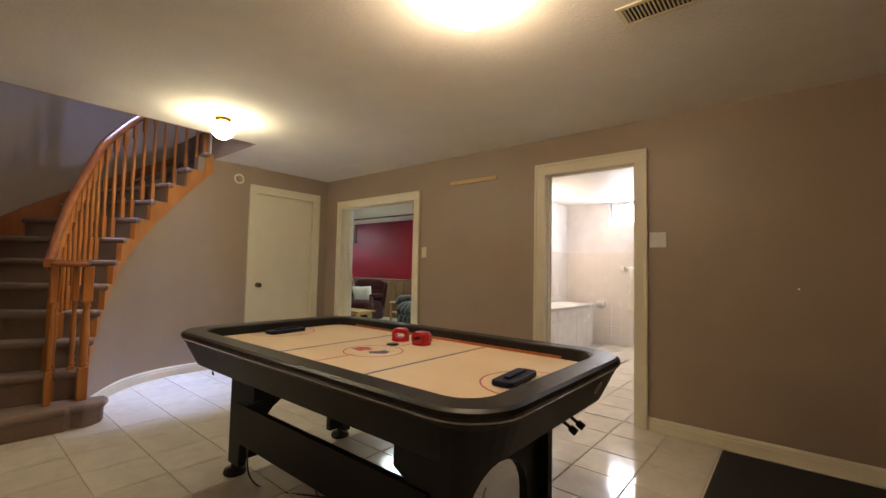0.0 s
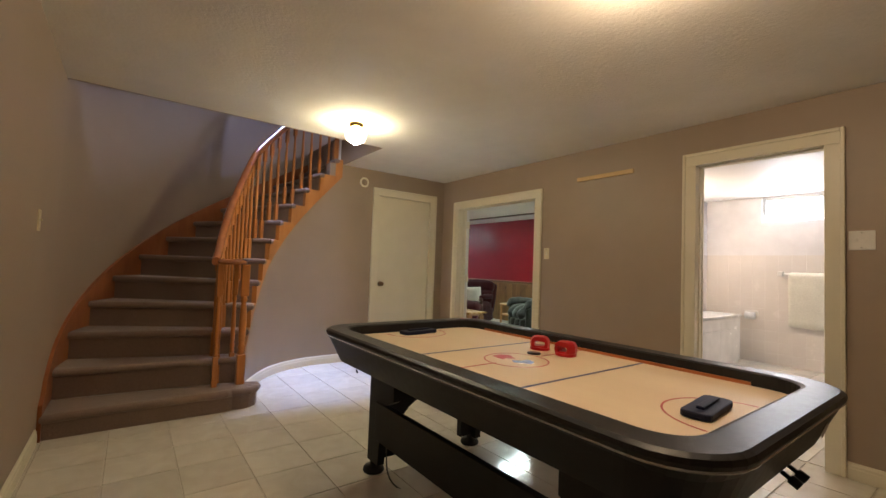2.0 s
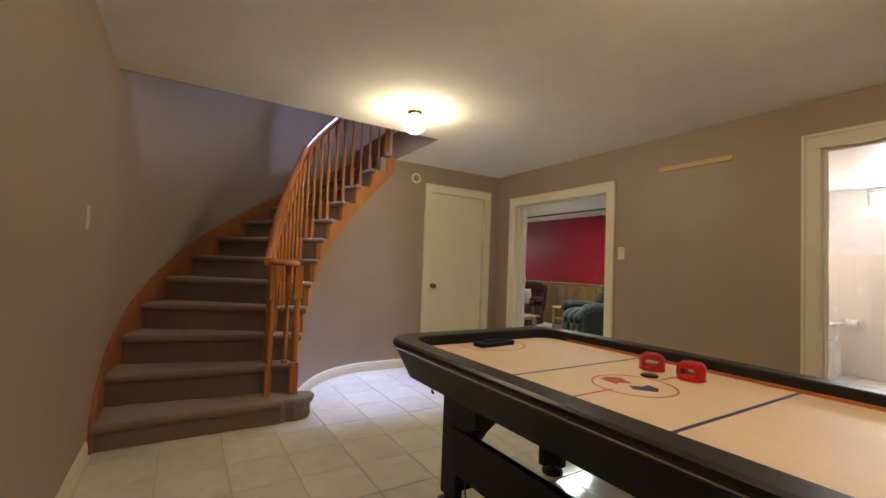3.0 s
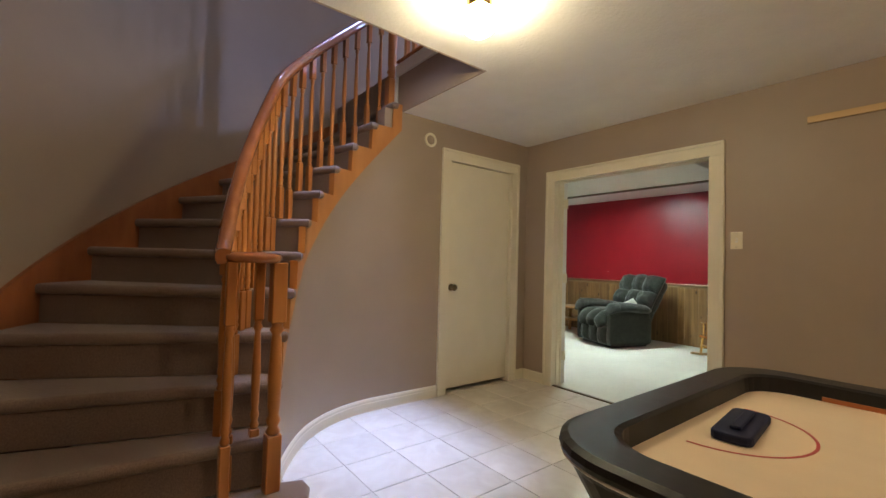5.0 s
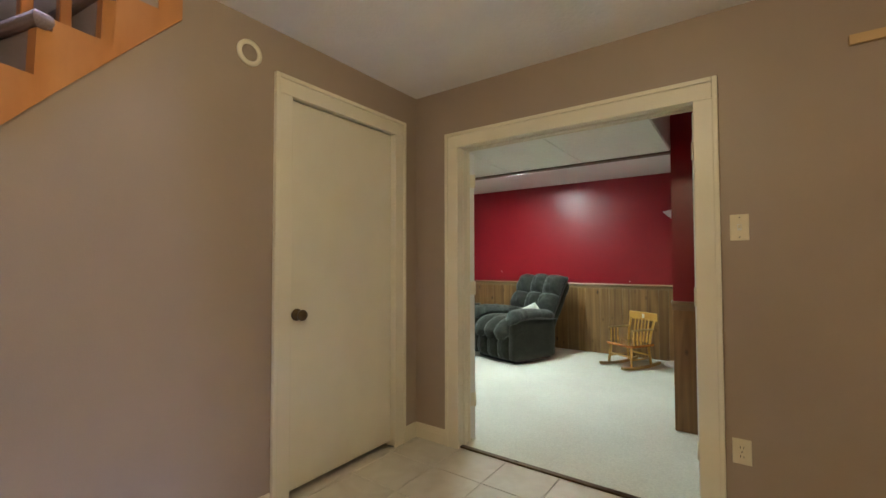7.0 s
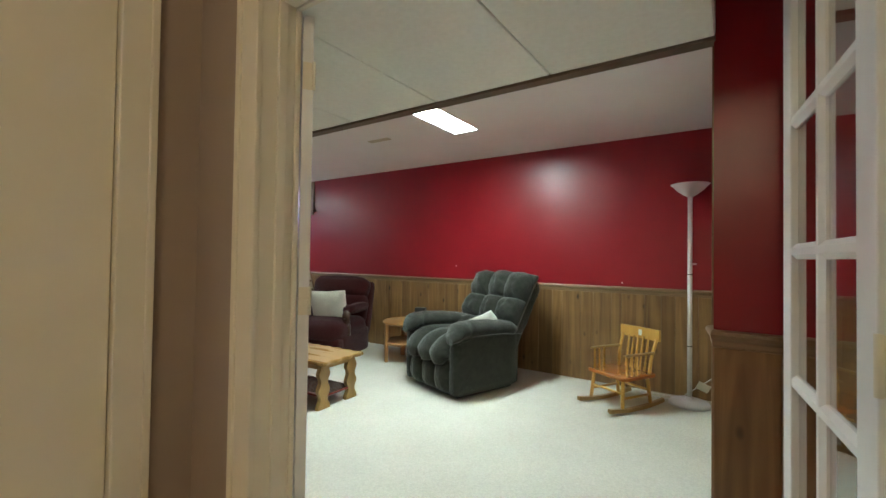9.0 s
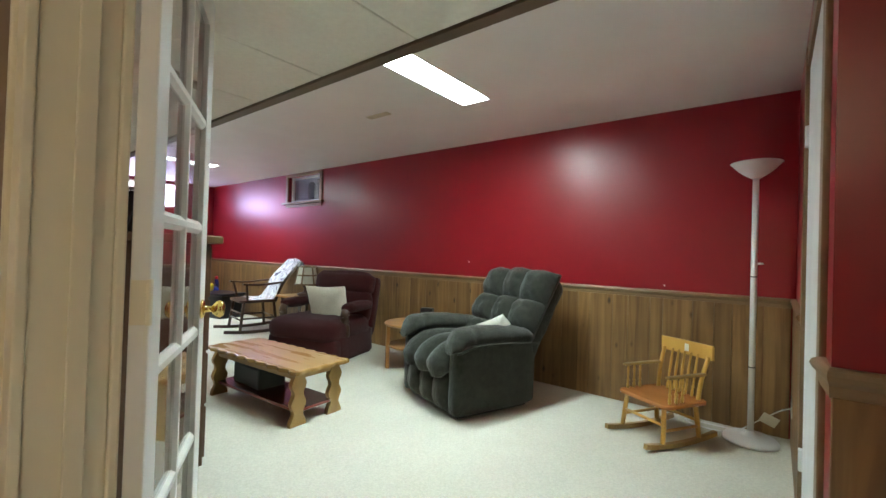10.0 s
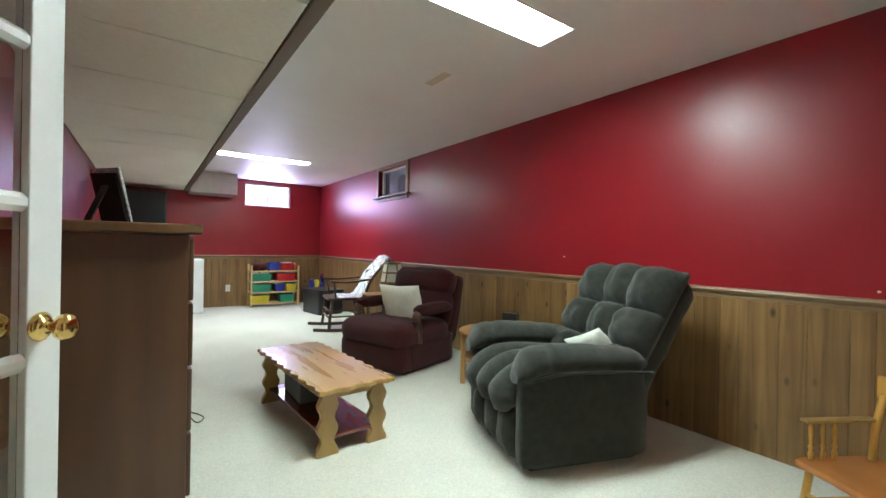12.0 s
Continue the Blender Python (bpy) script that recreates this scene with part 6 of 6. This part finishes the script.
part("body", box(bm_new(), (-0.22, -0.32, 0), (0.2, 0.30, 1.93), 0.006), M_BLACKPLASTIC, tv)
part("door", box(bm_new(), (0.2, -0.31, 0.02), (0.215, 0.29, 1.92), 0.004), M_BLACKPLASTIC, tv)
plate("wall_outlet", REC_W + 0.0165, 5.20, 0.335, 90, 0.075, 0.12, M_PLATEW, "white outlet in the wood panelling", "outlet", "outlet")

# ---- bathroom ----
va = thing("vanity", (BATH_W, 4.70, 0.0), "white bathroom vanity with drawers and a pale counter", "vanity")
part("body", box(bm_new(), (0.0, 0.0, 0.0), (0.55, 2.0, 0.645), 0.003), M_PORC, va)
part("counter", box(bm_new(), (0.0, -0.02, 0.645), (0.585, 2.02, 0.68), 0.008), M_PORC, va, "pale laminate counter")
part("backsplash", box(bm_new(), (0.0, -0.02, 0.68), (0.02, 2.02, 0.76), 0.003), M_PORC, va)
for i, y in enumerate((0.04, 0.70, 1.36)):
    part("door", box(bm_new(), (0.55, y, 0.05), (0.566, y + 0.655, 0.485), 0.002), M_PORC, va)
    part("drawer", box(bm_new(), (0.55, y, 0.489), (0.566, y + 0.655, 0.638), 0.002), M_PORC, va)
fc = thing("soap_dispenser", (BATH_W + 0.40, 5.05, 0.682), "small pale soap dispenser on the counter", "soap dispenser")
part("bottle", lathe(bm_new(), [(0, 0), (0.035, 0), (0.036, 0.09), (0.015, 0.11), (0.012, 0.13), (0, 0.13)], 16), M_CUSHION, fc)
part("pump", tube(bm_new(), [(0, 0, 0.13), (0, 0, 0.16), (0.035, 0, 0.16)], 0.006, 8), M_CHROME, fc)
sc = thing("vanity_light", (BATH_W, 5.55, 1.98), "lit row of globe bulbs above the vanity", "lamp")
part("plate", box(bm_new(), (0, -0.45, -0.05), (0.03, 0.45, 0.05), 0.006), M_CHROME, sc)
M_BULB = glow("bath_bulb", (1.0, 0.76, 0.55), 95)
for y in (-0.33, -0.11, 0.11, 0.33):
    part("bulb", lathe(bm_new(), [(0, -0.05), (0.03, -0.042), (0.048, -0.015), (0.05, 0.005), (0.04, 0.03), (0.02, 0.045), (0, 0.05)], 16, pose(0.085, y, 0)), M_BULB, sc, "lit globe bulb")
# tiled dado
bm = bm_new()
bt = 0.152
z = 0.0
while z < 1.37:
    x = BATH_W
    while x < BATH_E - 0.05:
        box(bm, (x + 0.0005, BATH_N - 0.008, z + 0.0005), (min(BATH_E, x + bt) - 0.0005, BATH_N, z + bt - 0.0005))
        x += bt
    y = 3.6
    while y < BATH_N - 0.02:
        box(bm, (BATH_W, y + 0.0007, z + 0.0007), (BATH_W + 0.008, min(BATH_N - 0.009, y + bt) - 0.0007, z + bt - 0.0007))
        y += bt
    z += bt
ob = structure("trim_bath_tiles", bm, M_BATHTILE, "grey-beige ceramic wall tiles of the bathroom dado", "wall tiles")
ob["kind"] = "stuff"
tp = thing("toilet_roll_holder", (-2.40, BATH_N - 0.01, 0.665), "white ceramic toilet roll holder with a roll", "roll holder")
part("bracket", box(bm_new(), (-0.085, -0.02, -0.03), (0.085, 0, 0.06), 0.008), M_PORC, tp)
part("roll", lathe(bm_new(), [(0.02, -0.055), (0.052, -0.055), (0.052, 0.055), (0.02, 0.055), (0.02, -0.055)], 24, pose(0, -0.065, -0.01, 0, 90, 0)), M_LAMPWHITE, tp, "white paper roll")
tw = thing("towel_bar", (-1.72, BATH_N - 0.01, 1.26), "white towel bar on the tiled wall", "towel bar")
part("bar", tube(bm_new(), [(-0.33, -0.06, 0), (0.40, -0.06, 0)], 0.010, 8), M_PORC, tw)
for x in (-0.33, 0.40):
    part("bracket", box(bm_new(), (x - 0.03, -0.075, -0.03), (x + 0.03, 0, 0.035), 0.008), M_PORC, tw)
bm = bm_new()
soft(bm, (-1.96, BATH_N - 0.095, 0.55), (-1.46, BATH_N - 0.045, 1.28), 0.018, 8, 0.0, None, 3, 0.012)
solid("towel", bm, M_WHITECLOTH, "white hand towel hanging over the bar", "towel")
solid("bath_mat", box(bm_new(), (-2.25, 5.2, 0.002), (-1.65, 5.9, 0.014), 0.005), fabric("grey_bath_mat", (0.42, 0.41, 0.40), (0.34, 0.33, 0.32)), "grey bath mat on the tiles", "mat")

# ---- wood panelling ----
WID = (0.145, 0.10, 0.19, 0.12, 0.165, 0.09, 0.20, 0.135, 0.11, 0.175)
plank_me = {}


def plank(parent, axis, a, w, face, sign, z1):
    key = (axis, w, z1, sign)
    if key not in plank_me:
        bm = box(bm_new(), (-w / 2 + 0.0005, 0, 0), (w / 2 - 0.0005, PT, z1), 0.002, 1) if axis == "x" else box(bm_new(), (0, -w / 2 + 0.0005, 0), (PT, w / 2 - 0.0005, z1), 0.002, 1)
        plank_me[key] = mesh_of("plank", bm, M_PANEL)
    ob = new("plank", plank_me[key])
    ob.parent = bpy.data.objects[parent]
    off = -PT if sign > 0 else 0
    ob.matrix_basis = pose(a + w / 2, face + off, 0.004) if axis == "x" else pose(face + off, a + w / 2, 0.004)


def panelling(parent, axis, a0, a1, face, sign, z1, start=0):
    a, i = a0, start
    while a < a1 - 0.01:
        w = round(min(WID[i % 10], a1 - a), 3)
        plank(parent, axis, a, w, face, sign, z1)
        a += w
        i += 1


PZ = CR - 0.034
panelling("wall_red_north", "x", REC_W + PT, REC_E - PT, RED_Y, 1, PZ)
panelling("wall_red_west", "y", YB + PT, RED_Y, REC_W, -1, PZ, 3)
panelling("wall_red_east", "y", 5.76, RED_Y - PT, REC_E, 1, PZ, 5)
panelling("wall_alcove", "x", ALX, BATH_W - 0.12, BEAM_Y - 0.032, 1, PZ, 6)
panelling("wall_family_south", "x", REC_W + PT, RD0 - 0.12, YB, -1, PZ, 1)


# ---- floor tiles ----
TS = 0.333


def tile_mesh(w, d):
    return mesh_of("tile", box(bm_new(), (-w / 2, -d / 2, -0.007), (w / 2, d / 2, 0.0), 0.0025, 1), M_TILE)


floor_bed = bpy.data.objects["floor_bed"]
bath_bed = bpy.data.objects["floor_bath"]
full = tile_mesh(TS - 0.005, TS - 0.005)
cut_me = {}


def tiles(parent, x0, x1, y0, y1, ox, oy, skip=None):
    i0, i1 = math.floor((x0 - ox) / TS), math.ceil((x1 - ox) / TS)
    j0, j1 = math.floor((y0 - oy) / TS), math.ceil((y1 - oy) / TS)
    for i in range(i0, i1):
        for j in range(j0, j1):
            a, b = max(x0, ox + i * TS), min(x1, ox + (i + 1) * TS)
            c, d = max(y0, oy + j * TS), min(y1, oy + (j + 1) * TS)
            if b - a < 0.02 or d - c < 0.02 or (skip and skip((a + b) / 2, (c + d) / 2)):
                continue
            key = (round(b - a, 3), round(d - c, 3))
            if key == (TS, TS):
                me = full
            else:
                if key not in cut_me:
                    cut_me[key] = tile_mesh(b - a - 0.005, d - c - 0.005)
                me = cut_me[key]
            ob = new("tile", me)
            ob.parent = parent
            ob.matrix_basis = pose((a + b) / 2, (c + d) / 2, random.uniform(-0.0004, 0.0004))


def under_stairs(x, y):
    return x < CX and y < CY and math.hypot(x - CX, y - CY) > RW + 0.3


tiles(floor_bed, XC, XE, YL, YM, -4.30, -0.26, under_stairs)
tiles(bath_bed, BATH_W, BATH_E, YM, BATH_N, -4.30, -0.26)
